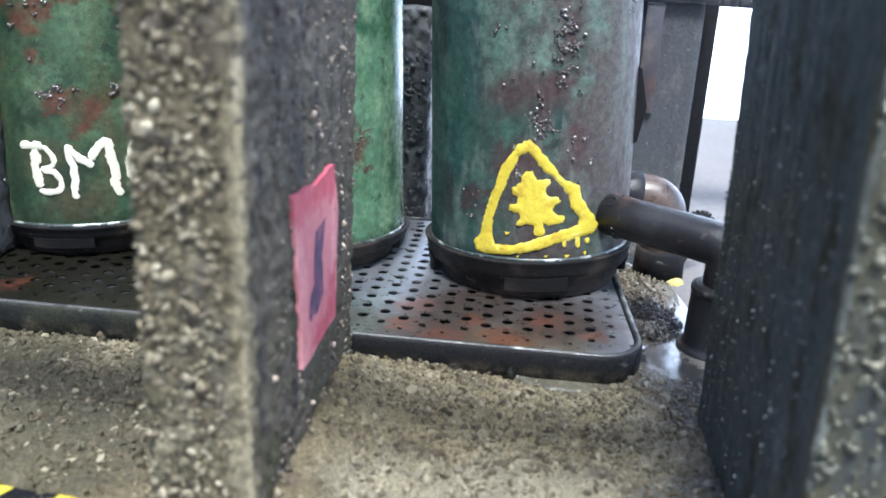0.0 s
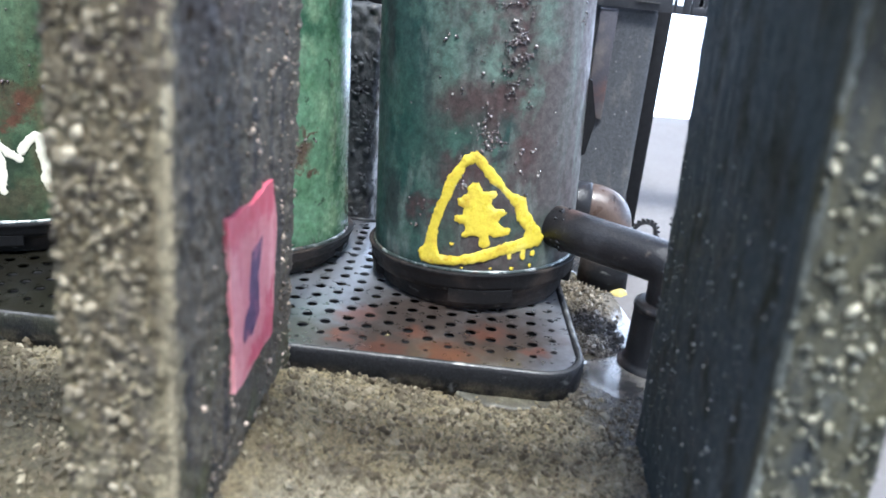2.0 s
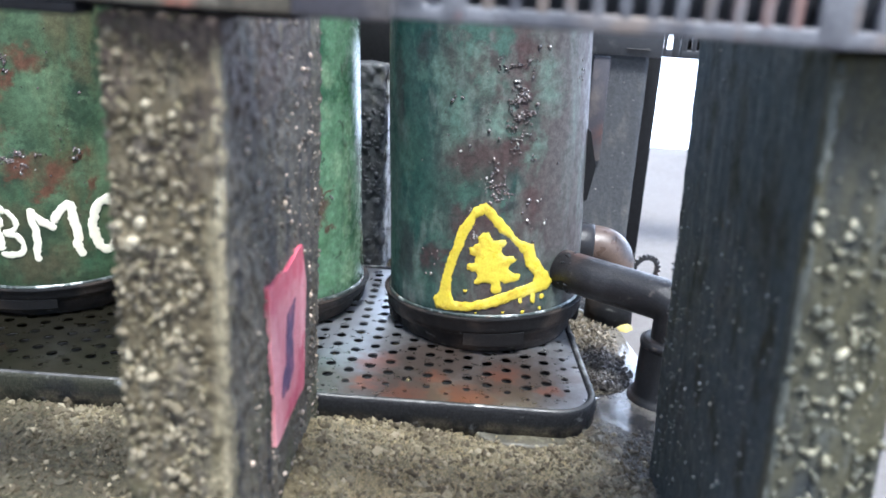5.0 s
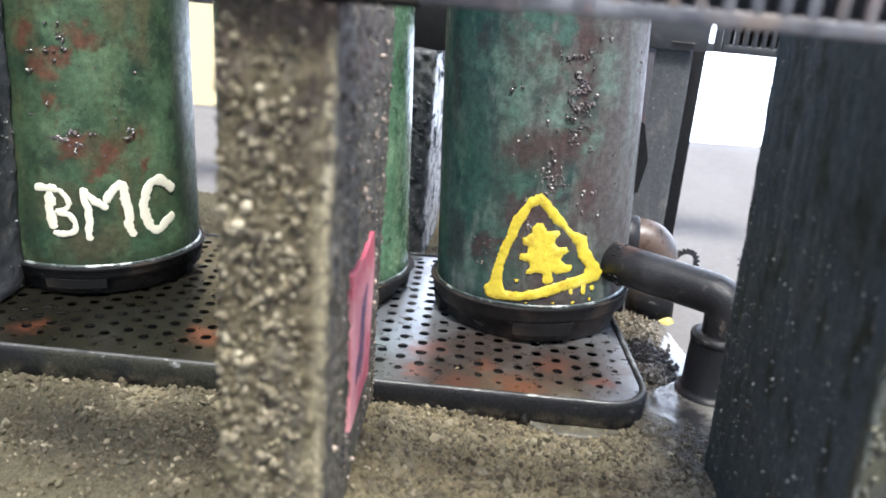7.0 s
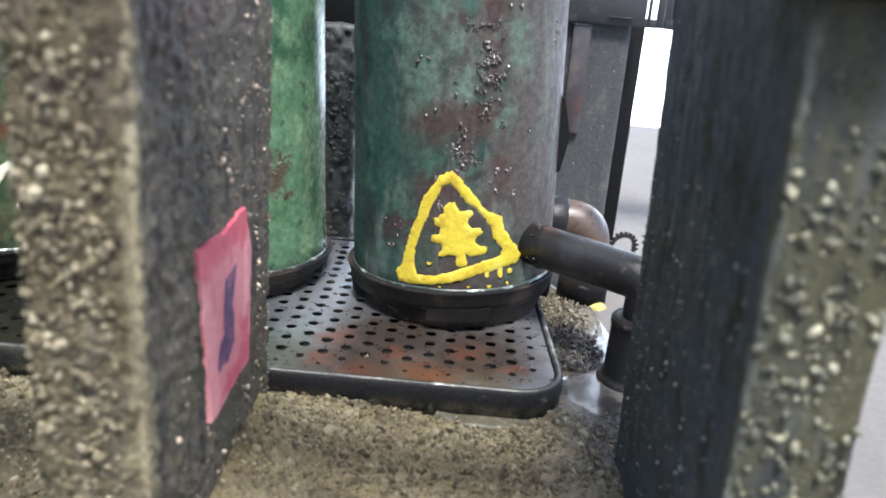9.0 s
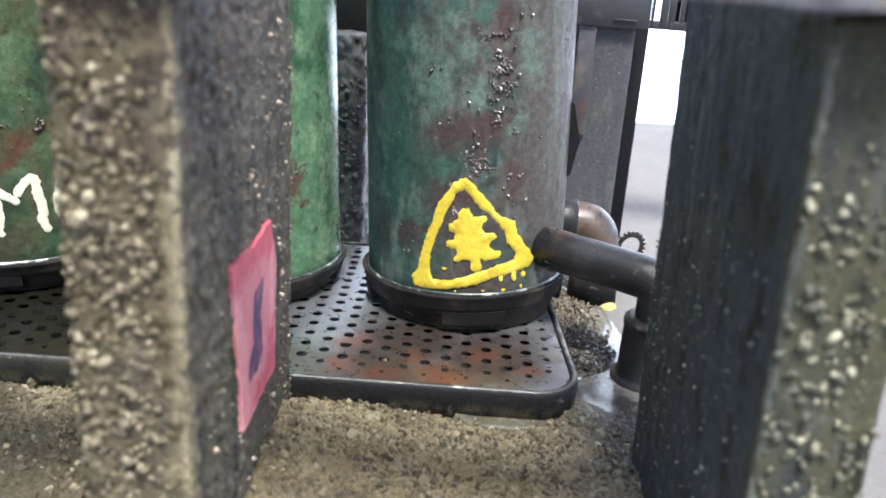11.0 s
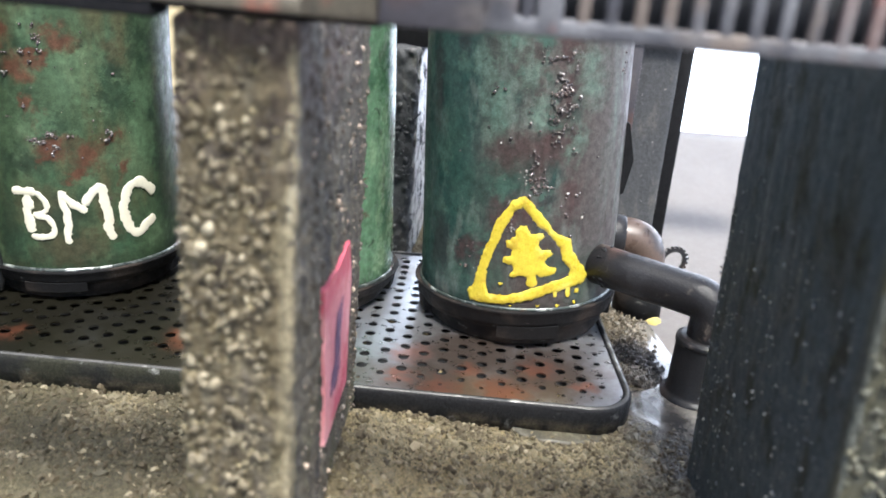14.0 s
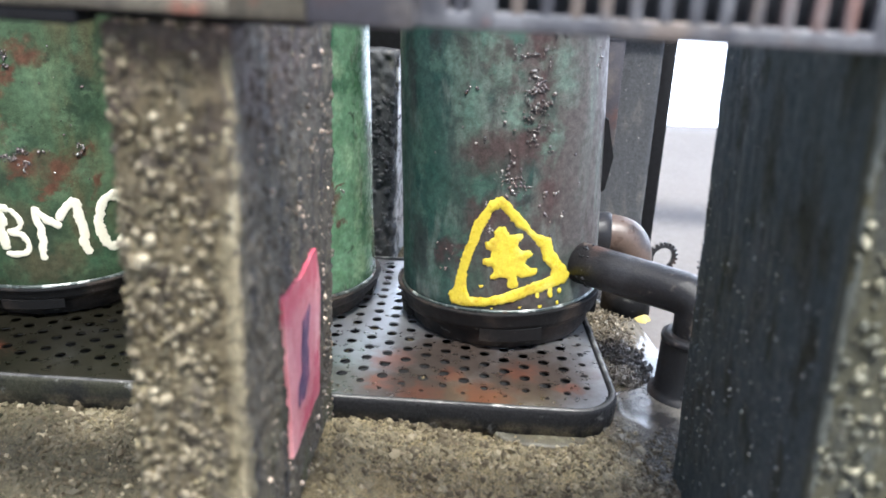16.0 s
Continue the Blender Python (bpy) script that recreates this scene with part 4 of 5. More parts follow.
bmesh.ops.recalc_face_normals(bm, faces=bm.faces)
back = bmesh.ops.extrude_face_region(bm, geom=bm.faces[:])
bmesh.ops.translate(bm, vec=(0.012, 0, 0), verts=[v for v in back["geom"] if isinstance(v, bmesh.types.BMVert)])
bmesh.ops.recalc_face_normals(bm, faces=bm.faces)
part("mark", bm, M_INK, paper, "smeared violet mark", smooth=False)


# ---- the perforated tray ----
tray = thing("drip_tray", 3.55, 26.72, 0, "black perforated steel tray with rust stains under the tanks", "tray", turn=3.9)
T_LONG, T_DEEP, T_HIGH = 29.0, 12.4, 1.2


def tray_loop(inset, z):
    """The tray's outline, rounded at the corners, with its right side drawn in a little towards the back."""
    out = []
    for cx, cy, a0 in ((-1, 0, -90), (-1, 1, 0), (0, 1, 90), (0, 0, 180)):
        r = 1.55 - inset
        x = (-1.55 if cx else -T_LONG + 1.55) - (0.62 if cx and cy else 0.0)
        y = T_DEEP - 1.55 if cy else 1.55
        for k in range(9):
            a = radians(a0 + 90 * k / 8)
            out.append((x + r * math.cos(a), y + r * math.sin(a), z))
    return out


def skin(bm, loops):
    rings = [[bm.verts.new(p) for p in loop] for loop in loops]
    n = len(rings[0])
    for lo, hi in zip(rings, rings[1:]):
        for k in range(n):
            bm.faces.new((lo[k], lo[(k + 1) % n], hi[(k + 1) % n], hi[k]))
    return rings


bm = bmesh.new()
skin(bm, [tray_loop(0.14, -T_HIGH), tray_loop(0.03, -T_HIGH + 0.06), tray_loop(0.0, -0.16), tray_loop(0.03, -0.05), tray_loop(0.1, 0.01),
          tray_loop(0.2, 0.015), tray_loop(0.27, -0.03), tray_loop(0.31, -0.06)])
pan = part("pan", bm, M_TRAY_SIDE, tray)
bm = bmesh.new()
skin(bm, [tray_loop(0.07, -0.012), tray_loop(0.1, 0.022), tray_loop(0.15, 0.03), tray_loop(0.2, 0.024), tray_loop(0.225, -0.005)])
part("worn_edge", bm, M_WORN, pan, "worn bright rim line")
bm = bmesh.new()
bm.faces.new([bm.verts.new(p) for p in tray_loop(0.16, -0.75)])
part("pan_bottom", bm, M_PIT, pan)
bm = bmesh.new()
holes = []
for i in range(-29, 12):
    for n in range(0, 16):
        s = n - (0.5 if i % 2 else 0.0)
        x, y = -8.575 + 0.69 * i, 1.26 + 0.84 * s - 0.0087 * s * s
        if x < -T_LONG + 0.7 or y > T_DEEP - 0.55 or (i == 11 and s < 0.4):
            continue
        r = 0.085 if s < 0 else 0.14 if s < 0.4 else 0.12 if i == 11 else 0.192
        holes.append((x, y, r))


def ring_edges(points):
    vs = [bm.verts.new(p) for p in points]
    return [bm.edges.new((vs[k], vs[(k + 1) % len(vs)])) for k in range(len(vs))], vs


edges, _ = ring_edges(tray_loop(0.3, -0.05))
rims = []
for x, y, r in holes:
    e, vs = ring_edges([(x + r * math.cos(2 * math.pi * k / 14), y + r * math.sin(2 * math.pi * k / 14), -0.05) for k in range(14)])
    edges += e
    rims.append(vs)
bmesh.ops.triangle_fill(bm, use_beauty=True, use_dissolve=False, edges=edges, normal=(0, 0, 1))
for vs in rims:
    low = [bm.verts.new((v.co.x, v.co.y, -0.1)) for v in vs]
    for k in range(len(vs)):
        bm.faces.new((vs[k], vs[(k + 1) % len(vs)], low[(k + 1) % len(vs)], low[k]))
bmesh.ops.recalc_face_normals(bm, faces=bm.faces)
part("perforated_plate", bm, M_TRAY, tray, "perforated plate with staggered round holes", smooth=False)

# ---- the three tanks ----
R = 3.75


def tank(x, y, rise, label, material, seed):
    """A tank that leans a little on its round black cap; rise is the height of its lower edge."""
    ob = thing("storage_tank", x, y, 0.0, label, "tank", "tanks on the tray", tip=-2.32, lean=-2.67)
    prof = [(R - 0.3, rise - 0.1), (R - 0.02, rise - 0.05), (R, rise)] + [(R, rise + 0.56 * k) for k in range(1, 25)] + [(R - 0.1, 15.3), (R - 0.5, 15.4), (0.05, 15.45)]
    rim = lathe([(R - 0.02, rise + 0.07), (R + 0.035, rise + 0.05), (R + 0.075, rise - 0.02), (R + 0.02, rise - 0.09)], 160, 0.06, seed + 3)
    cap = lathe([(R - 0.4, -0.2), (R - 0.27, 0.0), (R - 0.24, 0.12), (R - 0.23, 0.3 * rise), (R - 0.2, 0.38 * rise), (R - 0.08, 0.44 * rise), (R + 0.06, 0.48 * rise), (R + 0.1, 0.62 * rise),
                 (R + 0.16, 0.8 * rise), (R + 0.2, rise - 0.14), (R + 0.24, rise - 0.06), (R + 0.19, rise - 0.01), (R - 0.05, rise - 0.06)], 128, 0.06, seed + 6)
    shell = part("body", lathe(prof, 160, 0.05, seed), material, ob)
    part("rim", rim, M_LIP, ob, "worn bright rim")
    foot = part("base_cap", cap, M_BASE, ob, "black base cap")
    for a in (10, 100, 190, 280):
        bm = bmesh.new()
        rows = []
        for k in range(13):
            d = radians(a + 34 * (k / 12 - 0.5))
            rows.append([bm.verts.new((r * math.sin(d), -r * math.cos(d), z)) for r, z in (
                (R - 0.6, 0.16 * rise), (R + 0.0, 0.12 * rise), (R + 0.04, 0.16 * rise), (R + 0.11, 0.52 * rise), (R - 0.3, 0.56 * rise))])
        for lo, hi in zip(rows, rows[1:]):
            for j in range(5):
                bm.faces.new((lo[j], hi[j], hi[(j + 1) % 5], lo[(j + 1) % 5]))
        bm.faces.new(rows[0])
        bm.faces.new(rows[-1][::-1])
        bmesh.ops.recalc_face_normals(bm, faces=bm.faces)
        part("lug", bm, M_BASE, foot, smooth=False)
    return shell


def beads(ob, spots, seed):
    """Clusters of small rust beads: (degrees, z, count, half width, half height in cm)."""
    rng = np.random.default_rng(seed)
    pts, sizes = [], []
    for deg, z, n, wide, high in spots:
        for _ in range(round(1.4 * n)):
            s = min(0.022 + rng.exponential(0.017), 0.08)
            pts.append(on_tank(R, deg + math.degrees(rng.normal(0, wide * 0.7) / R), z + rng.normal(0, high * 0.7), s * 0.35))
            sizes.append(s)
    grains("rust_grit", pts, sizes, M_BEAD, ob, "clusters of small rusty beads", seed=seed, jag=0.12)


tank_a = tank(-18.38, 33.2, 1.03, "green painted tank with rust patches and cream lettering", M_TANK_A, 1.0)
tank_b = tank(-9.63, 33.9, 0.87, "bright green painted tank between two others", M_TANK_B, 2.0)
beads(tank_b, [(50, 4.9, 8, 0.2, 0.2), (48, 4.4, 8, 0.25, 0.3)], 23)
tank_c = tank(-0.87, 34.04, 1.36, "faded green and brown tank with a yellow hazard sign", M_TANK_C, 3.0)

# hand-painted letters: the width of each stroke and its course as (degrees, z)
LETTERS = {
    "letter_b": [(0.3, [(-8.7, 3.97), (-3.1, 4.03), (4.8, 4.01)]), (0.36, [(0.4, 3.98), (-0.5, 3.26), (0.7, 2.47)]),
                 (0.2, [(4.8, 4.01), (9.2, 3.71), (10.1, 3.4), (6.9, 3.21), (2.5, 3.16)]),
                 (0.22, [(3.1, 3.14), (9.5, 3.04), (13.2, 2.7), (11.5, 2.4), (5.5, 2.3), (0.1, 2.35)])],
    "letter_m": [(0.27, [(17.9, 4.07), (19.1, 3.55), (20.7, 2.92), (19.7, 2.37), (20.5, 2.05)]), (0.26, [(18.8, 3.87), (24.6, 3.54), (30.7, 3.24)]),
                 (0.33, [(29.8, 3.47), (33.0, 3.86), (38.7, 4.13), (39.9, 3.76), (40.7, 3.32), (42.1, 2.87), (41.4, 2.51), (44.2, 2.08)])],
    "letter_c": [(0.37, [(71.3, 3.57), (65.7, 3.94), (60.1, 4.1), (54.5, 3.94), (51.0, 3.42), (51.6, 2.72), (54.8, 2.28), (59.4, 2.16), (64.7, 2.42), (70.6, 2.66)])],
}
for k, (name, strokes) in enumerate(LETTERS.items()):
    bm = bmesh.new()
    for j, (wide, s) in enumerate(strokes):
        stroke(bm, R + 0.02 + 0.003 * j, s, wide, seed=k * 5 + j)
    part(name, bm, M_CREAM, tank_a, "hand-painted cream letter")
beads(tank_a, [(13.4, 9.4, 14, 0.13, 0.13), (14.7, 9.3, 8, 0.1, 0.1), (14.9, 9.0, 4, 0.06, 0.06), (12.8, 9.8, 3, 0.06, 0.06), (5.8, 9.0, 6, 0.09, 0.1), (-3.5, 8.9, 4, 0.11, 0.04),
               (9.6, 8.6, 5, 0.09, 0.04), (-4.8, 8.2, 7, 0.09, 0.09), (4.4, 7.1, 7, 0.09, 0.09), (6.7, 5.9, 16, 0.15, 0.09), (10.7, 5.8, 22, 0.19, 0.06), (15.1, 6.1, 20, 0.15, 0.1),
               (18.0, 6.0, 8, 0.11, 0.06), (16.8, 5.6, 18, 0.17, 0.09), (16.7, 5.3, 4, 0.06, 0.06), (45.2, 6.1, 8, 0.09, 0.09), (44.8, 5.8, 11, 0.13, 0.06), (-6.2, 6.7, 3, 0.06, 0.06),
               (26.1, 6.0, 5, 0.2, 0.06), (20, 7.2, 24, 2.2, 2.2)], 21)

# the hazard sign: the outer and inner outline of the triangle, and the gear in it, as (degrees, z)
OUTER = [(3.1, 5.61), (7.4, 5.38), (15.1, 4.8), (22.4, 4.21), (30.9, 4.03), (32.3, 3.58), (37.7, 3.12), (45.3, 2.53), (41.6, 2.22), (29.5, 2.12), (19.6, 1.97), (10.4, 1.75),
         (-3.9, 1.54), (-16.9, 1.48), (-23.5, 1.51), (-26.1, 1.82), (-21.8, 2.18), (-20.3, 2.71), (-16.6, 3.54), (-12.9, 4.14), (-10.9, 4.62), (-6.6, 5.0), (-3.0, 5.39)]
INNER = [(2.5, 5.22), (-1.5, 5.03), (-6.7, 4.3), (-12.0, 3.36), (-14.6, 2.77), (-14.6, 2.16), (-13.0, 1.87), (-2.9, 1.89), (6.1, 2.09), (15.8, 2.32), (31.6, 2.61), (32.0, 2.88),
         (26.7, 3.21), (25.2, 3.62), (20.9, 4.0), (16.6, 4.29), (11.1, 4.54), (6.9, 4.88)]
GEAR = [(1.5, 4.49), (5.0, 4.53), (6.7, 4.4), (7.8, 4.23), (14.6, 4.27), (15.8, 4.12), (12.6, 3.96), (12.1, 3.81), (14.9, 3.65), (19.6, 3.64), (21.1, 3.5), (17.5, 3.33), (16.7, 3.18),
        (18.5, 3.02), (23.1, 2.96), (23.6, 2.79), (19.9, 2.67), (15.5, 2.64), (12.1, 2.71), (13.2, 2.3), (9.9, 2.23), (7.5, 2.34), (7.3, 2.66), (3.3, 2.7), (-0.8, 2.56), (-2.2, 2.67),
        (-0.1, 2.89), (-1.2, 3.06), (-5.8, 3.12), (-6.0, 3.3), (-1.5, 3.4), (-1.0, 3.62), (-4.3, 3.69), (-4.8, 3.91), (-2.0, 4.04), (-0.1, 4.14), (-0.3, 4.33)]
bm = bmesh.new()
blob(bm, R + 0.02, OUTER, 0.034, INNER)
part("triangle", bm, M_YELLOW, tank_c, "thick yellow hand-painted triangle")
bm = bmesh.new()
blob(bm, R + 0.02, GEAR, 0.026)
part("gear_sign", bm, M_YELLOW, tank_c, "yellow hand-painted gear")
bm = bmesh.new()
for j, (deg, z, r, drop) in enumerate([(-6.5, 2.32, 0.1, 0.08), (23.9, 1.95, 0.11, 0.22), (31.6, 2.0, 0.1, 0.42), (37.7, 2.0, 0.09, 0.2), (36.6, 1.55, 0.06, 0.14), (25.5, 1.5, 0.08, 0.12),
                                       (14.3, 1.53, 0.08, 0.06), (-0.6, 1.5, 0.05, 0.04)]):
    stroke(bm, R + 0.02, [(deg, z + drop / 2), (deg, z), (deg + 0.5, z - drop / 2)], 2 * r, seed=j)
part("paint_drips", bm, M_YELLOW, tank_c, "yellow paint drips")
beads(tank_c, [(10, 10.2, 7, 0.2, 0.08), (12.8, 10.2, 7, 0.16, 0.1), (17.4, 10.3, 6, 0.16, 0.06), (21, 10.3, 8, 0.16, 0.06), (25.3, 10.5, 8, 0.16, 0.1), (26.9, 10.3, 3, 0.1, 0.1), (8.9, 10.6, 5, 0.12, 0.12),
               (17.9, 9.7, 7, 0.16, 0.16), (19.8, 9.4, 10, 0.16, 0.2), (21.1, 9.2, 18, 0.26, 0.1), (15.1, 9.0, 6, 0.12, 0.05), (17.8, 9.1, 6, 0.12, 0.04), (23.5, 9.2, 6, 0.12, 0.08), (15.2, 8.8, 6, 0.1, 0.12),
               (21, 8.7, 9, 0.16, 0.16), (25.4, 8.7, 14, 0.2, 0.08), (23.6, 8.5, 10, 0.2, 0.1), (17, 8.4, 6, 0.1, 0.2), (15.7, 8.2, 6, 0.1, 0.16), (17.6, 7.6, 8, 0.14, 0.2), (19.8, 7.4, 4, 0.12, 0.1),
               (21.7, 7.9, 4, 0.1, 0.16), (24.6, 8.0, 4, 0.12, 0.12), (28.6, 7.1, 4, 0.1, 0.12), (29.8, 9.0, 5, 0.1, 0.1), (4.3, 6.4, 6, 0.08, 0.14), (3.0, 6.1, 5, 0.08, 0.12), (7.5, 5.8, 10, 0.16, 0.12),
               (10.4, 5.7, 9, 0.16, 0.08), (12.8, 6.3, 5, 0.1, 0.1), (10.1, 6.1, 6, 0.08, 0.12), (13.9, 6.0, 4, 0.08, 0.08), (7.0, 6.6, 4, 0.08, 0.12), (6.3, 6.3, 5, 0.08, 0.16), (16.6, 5.9, 5, 0.08, 0.03),
               (26.1, 5.6, 6, 0.1, 0.12), (32.7, 5.6, 3, 0.08, 0.06), (27.4, 4.9, 4, 0.12, 0.08), (29.4, 4.6, 3, 0.08, 0.08), (37.6, 4.8, 3, 0.08, 0.1), (-5.1, 5.3, 5, 0.1, 0.06), (-4.7, 4.4, 9, 0.16, 0.14),
               (-1.7, 4.4, 6, 0.1, 0.12), (-11, 9.3, 5, 0.12, 0.14), (35.6, 10.9, 4, 0.1, 0.08), (8.1, 6.9, 6, 0.2, 0.16), (-0.7, 7.7, 7, 0.9, 0.9), (9.7, 8.8, 9, 0.5, 0.5), (-27, 3.2, 7, 0.5, 0.6),
               (62, 10.1, 8, 0.16, 0.5), (14, 7.5, 26, 1.8, 2.6), (20.5, 9.35, 22, 0.22, 0.3), (8.6, 6.1, 20, 0.2, 0.16)], 22)
bm = bmesh.new()
fin = [(-0.25, 1.55), (0.1, 1.3), (0.36, -0.05), (0.1, -1.3), (-0.25, -1.5)]
lo = [bm.verts.new((R + x, -0.55, 6.4 + z)) for x, z in fin]
hi = [bm.verts.new((R + x, -0.25, 6.4 + z)) for x, z in fin]
bm.faces.new(lo)
bm.faces.new(hi[::-1])
for k in range(5):
    bm.faces.new((lo[k], hi[k], hi[(k + 1) % 5], lo[(k + 1) % 5]))
bmesh.ops.recalc_face_normals(bm, faces=bm.faces)
part("fin", bm, M_BLACK, tank_c, "black pointed side fin", smooth=False)

# ---- pipes ----
pipe = thing("pipe_elbow", 0, 0, 0, "brown-black pipe bending from the tank down into a floor socket", "pipe", "tank pipes")
part("pipe", tube(bend((1.4, 32.35, 3.03), (6.0, 30.0, 2.86), (6.0, 30.0, 0.3), 0.78), 0.75), M_PIPE, pipe)
socket = part("socket", tube([(5.9, 30.0, -0.95), (5.9, 30.0, -0.7), (5.9, 30.0, -0.66), (5.9, 30.0, -0.5), (5.9, 30.0, 1.3), (5.9, 30.0, 1.5), (5.9, 30.0, 1.56)],
                    [1.24, 1.2, 1.1, 1.0, 0.96, 0.94, 0.8]), M_PIPE_DARK, pipe, "wide floor socket")
part("ring", tube([(5.9, 30.0, 1.26), (5.9, 30.0, 1.3), (5.9, 30.0, 1.46), (5.9, 30.0, 1.5)], [0.97, 1.0, 0.99, 0.93]), M_PIPE, socket, "worn brown ring")
rng = np.random.default_rng(9)
pts, sizes = [], []
for a in rng.uniform(0, 6.28, 70):
    pts.append((2.36 + 0.3 * math.cos(a) - 0.08 * math.sin(a) + rng.normal(0, 0.07), 31.8 + 0.62 * math.cos(a) + rng.normal(0, 0.04), 2.97 + 0.75 * math.sin(a)))
    sizes.append(rng.uniform(0.03, 0.085))
grains("weld_grit", pts, sizes, M_PIPE_DARK, pipe, "rough weld bead round the pipe", seed=9, jag=0.4)
pipe2 = thing("pipe_elbow", 0, 0, 0, "brown pipe elbow with a collar behind the tank", "pipe", "tank pipes")
part("pipe", tube(bend((1.5, 36.8, 2.45), (4.4, 36.8, 2.5), (4.4, 36.8, -0.6), 1.0), 0.85), M_PIPE_BROWN, pipe2)
part("collar", tube([(2.3, 36.8, 2.46), (2.36, 36.8, 2.46), (3.36, 36.8, 2.48), (3.42, 36.8, 2.48)], [0.85, 0.93, 0.93, 0.85]), M_PIPE, pipe2, "pipe collar")
part("foot", tube([(4.4, 36.8, -0.95), (4.4, 36.8, 0.25), (4.4, 36.8, 0.35)], [1.05, 1.0, 0.9]), M_BASE, pipe2, "black pipe foot")
spot = thing("paint_blob", 5.0, 36.0, -0.9, "small blob of yellow paint on the ground", "paint")
part("blob", lathe([(0.34, 0.0), (0.3, 0.12), (0.16, 0.22), (0.01, 0.24)], 20, 0.2, 2.0), M_DULL_YELLOW, spot)

# the toothed handwheel
wheel = thing("valve_wheel", 6.25, 40.4, 0.3, "small dark toothed valve wheel on a bent stem", "valve wheel", turn=20)
bm = bmesh.new()
n = 60
rows = []
for k in range(n * 2):
    a = math.pi * k / n
    ro = 0.75 if (k // 3) % 2 else 0.64
    rows.append([bm.verts.new((r * math.cos(a), y, r * math.sin(a))) for r, y in ((0.49, -0.07), (ro, -0.07), (ro, 0.07), (0.49, 0.07))])
for k in range(len(rows)):
    a, b = rows[k], rows[(k + 1) % len(rows)]
    for j in range(4):
        bm.faces.new((a[j], b[j], b[(j + 1) % 4], a[(j + 1) % 4]))
bmesh.ops.recalc_face_normals(bm, faces=bm.faces)
part("toothed_ring", bm, M_PIPE, wheel, smooth=False)
part("stem", tube([(-0.02, 0, -0.5), (-0.1, 0.1, -1.0), (-0.4, 0.2, -1.7), (-1.6, 0.3, -1.75), (-2.4, 0.3, -1.7)], 0.16, 14), M_PIPE, wheel)


# ---- walkways with slotted sides ----
def slotted_side(ob, x0, x1, y, z0, z1, pitch, solid, bar, rail_low, rail_high, thick, material, phase=None, stained=()):
    """A slotted panel: rails below and above, bars between, wider plates where solid says so (in cm from the left end)."""
    part("bottom_rail", block((x1 - x0, thick + 0.012, rail_low), ((x0 + x1) / 2, y, z0 + rail_low / 2), 0.04), material, ob)
    part("top_rail", block((x1 - x0, thick + 0.06, rail_high), ((x0 + x1) / 2, y, z1 - rail_high / 2), 0.04), material, ob)
    first = None
    x = x0 + (pitch / 2 if phase is None else phase)
    while x < x1:
        if not any(a <= x - x0 <= b for a, b in solid):
            stain = any(abs(x - x0 - at) < pitch / 2 for at in stained)
            if stain:
                made = part("bar", block((bar, thick, z1 - z0 - 0.1), (0, 0, 0), 0.03), M_RUSTED, ob, "orange rust-stained bar")
            elif first is None:
                made = first = part("bar", block((bar, thick, z1 - z0 - 0.1), (0, 0, 0), 0.03), material, ob)
            else:
                made = new("bar", first.data)
                made.parent = ob
            made.location = (x * CM, y * CM, (z0 + z1) / 2 * CM)
        x += pitch
    for a, b in solid:
        part("plate", block((b - a, thick + 0.03, z1 - z0 - 0.06), (x0 + (a + b) / 2, y, (z0 + z1) / 2), 0.04), material, ob)


walk_a = thing("walkway", 0, 0, 0, "gunmetal walkway with slotted sides and orange rust stains", "walkway", "walkways")
slotted_side(walk_a, -3.5, 13.5, 15.3, 13.1, 14.62, 0.425, [(0.0, 1.6), (1.62, 2.11), (2.41, 2.81), (8.12, 8.62), (13.5, 14.2)], 0.19, 0.27, 0.14, 0.22, M_GUNMETAL,
             0.145, (6.95, 7.4, 7.85))
# added dark sheet: the shade inside the walkway, seen through the slots
part("inner_plate", block((16.6, 0.12, 1.3), (5.0, 15.85, 13.8), 0.03), M_DARK_METAL, walk_a, "dark sheet in place of shade behind the slots")
part("end_block", block((1.62, 0.36, 1.62), (-2.7, 15.26, 13.86), 0.05), M_BLOCK, walk_a, "dark violet-grey end block")
part("deck", block((17.0, 1.9, 0.2), (5.0, 16.35, 13.2), 0.04), M_BLACK, walk_a, "black deck plate")
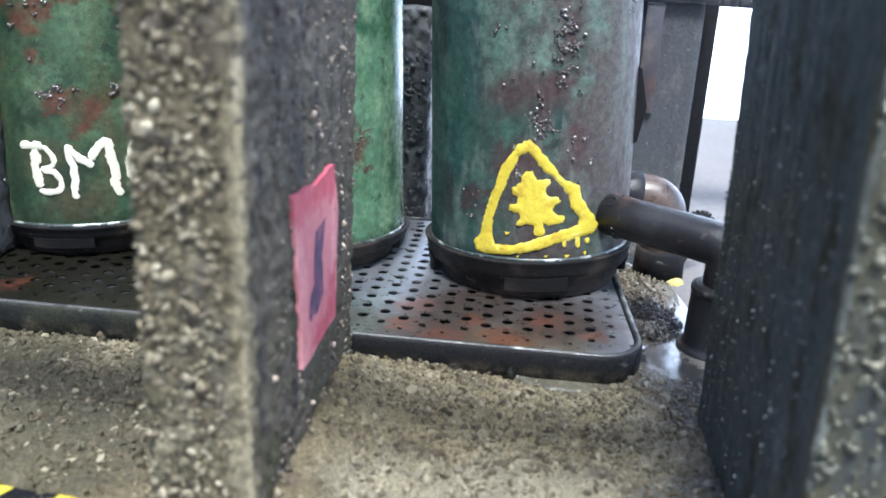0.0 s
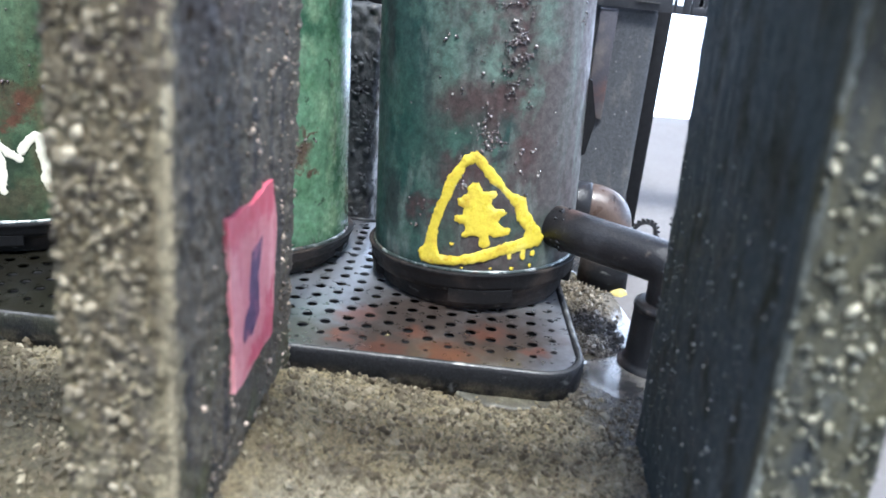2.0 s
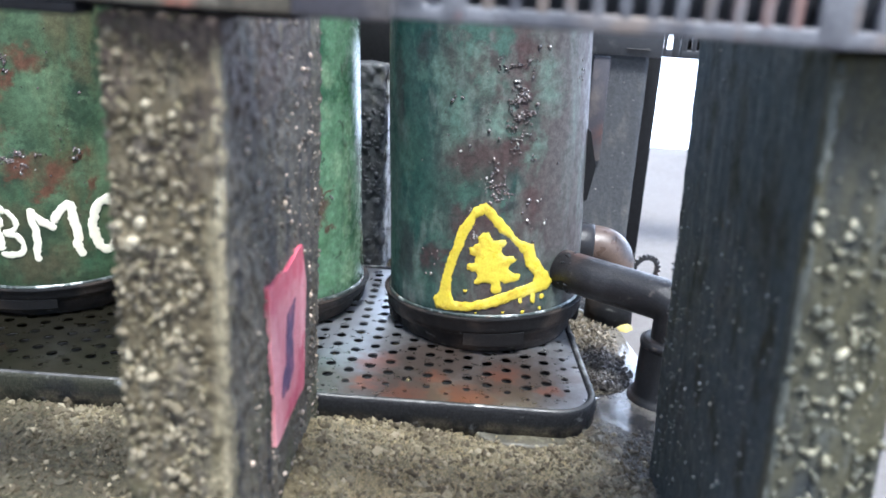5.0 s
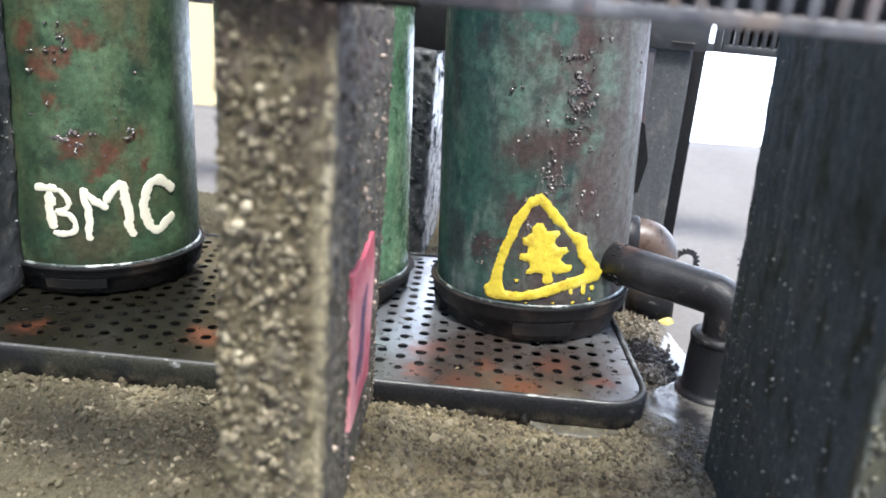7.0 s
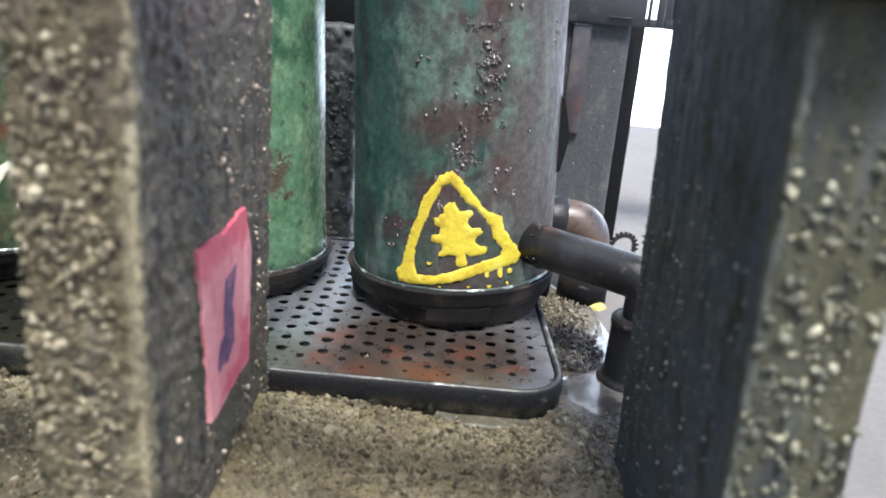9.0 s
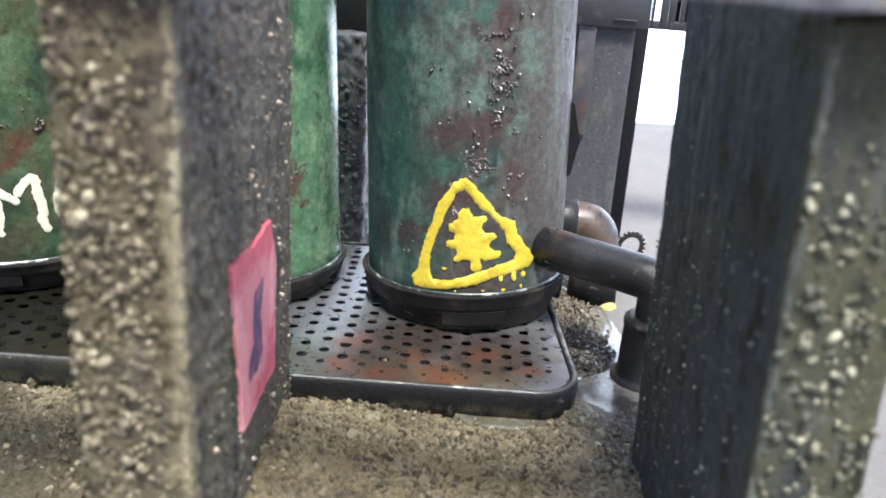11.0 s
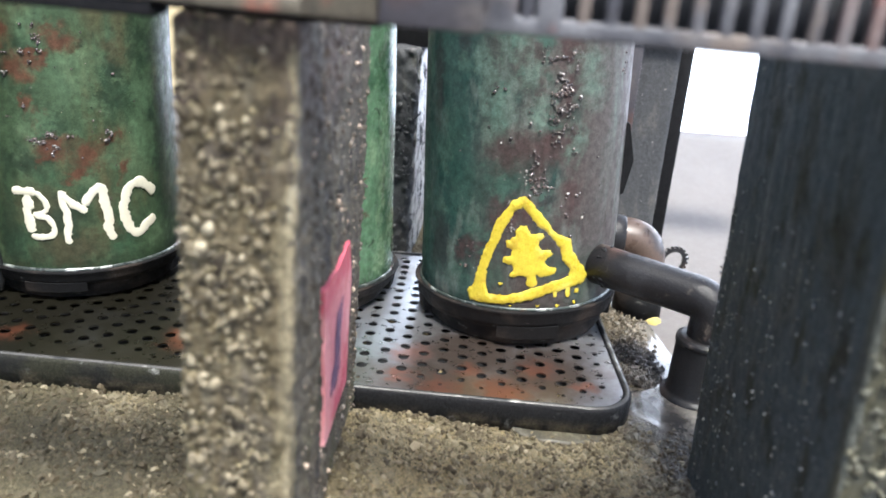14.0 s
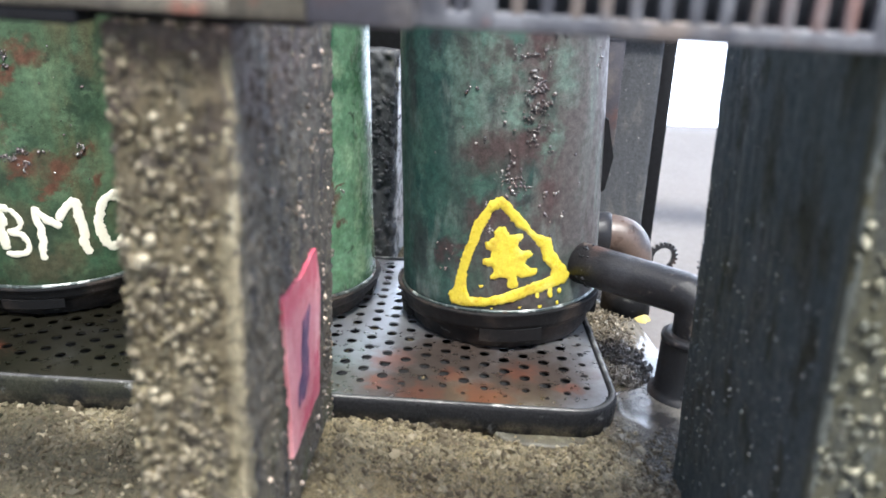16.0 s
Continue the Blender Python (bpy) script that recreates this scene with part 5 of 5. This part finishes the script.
part("end_plate", block((0.22, 1.8, 1.3), (-3.4, 16.35, 13.95), 0.04), M_GUNMETAL, walk_a)
part("back_side", block((17.0, 0.22, 2.7), (5.0, 17.4, 14.5), 0.04), M_DARK_METAL, walk_a)
walk_b = thing("walkway", 0, 0, 0, "lower gunmetal walkway with slotted sides and orange paint stains", "walkway", "walkways")
slotted_side(walk_b, -26.0, -3.55, 15.5, 13.04, 15.0, 0.445, [(0.0, 0.4), (17.63, 19.12), (21.16, 22.45)], 0.23, 0.27, 0.16, 0.22, M_OLIVE,
             0.335, (17.3, 20.36, 20.8))
# black sheet added for the shade behind these slots
part("inner_plate", block((22.0, 0.12, 1.9), (-14.8, 16.1, 14.0), 0.03), M_BLACK, walk_b, "black sheet that keeps the slots dark")
part("deck", block((22.4, 1.7, 0.14), (-14.8, 16.7, 12.97), 0.04), M_BLACK, walk_b, "black deck plate")
part("lower_flange", block((18.9, 0.7, 0.25), (-16.75, 15.78, 12.905), 0.03), M_BLACK, walk_b, "black lower flange")
walk_c = thing("walkway", 0, 0, 0, "far gunmetal walkway with small slots along its side", "walkway", "walkways")
slotted_side(walk_c, -26.0, 7.45, 47.5, 9.27, 11.3, 0.59, [(0.0, 0.3), (21.0, 32.41), (32.62, 32.79), (33.05, 33.4)], 0.4, 0.42, 0.16, 0.25, M_DARK_METAL)
slotted_side(walk_c, 7.45, 14.0, 47.5, 9.27, 11.3, 0.45, [(0.0, 0.12), (5.5, 6.55)], 0.23, 0.42, 0.16, 0.25, M_DARK_METAL)
part("inner_plate", block((6.4, 0.12, 2.0), (10.8, 49.6, 10.4), 0.03), M_BLACK, walk_c, "black sheet that keeps the slots dark")
part("cover_plate", block((3.9, 0.25, 1.5), (4.15, 43.74, 10.38), 0.03), M_DARK_METAL, walk_c, "dark cover plate over the post")
part("sill", block((1.05, 0.14, 0.035), (5.0, 43.56, 9.98), 0.01), M_WORN, walk_c, "bright worn sill")
part("deck", block((40.0, 2.4, 0.2), (-6.0, 48.8, 11.1), 0.04), M_BLACK, walk_c, "black deck plate")
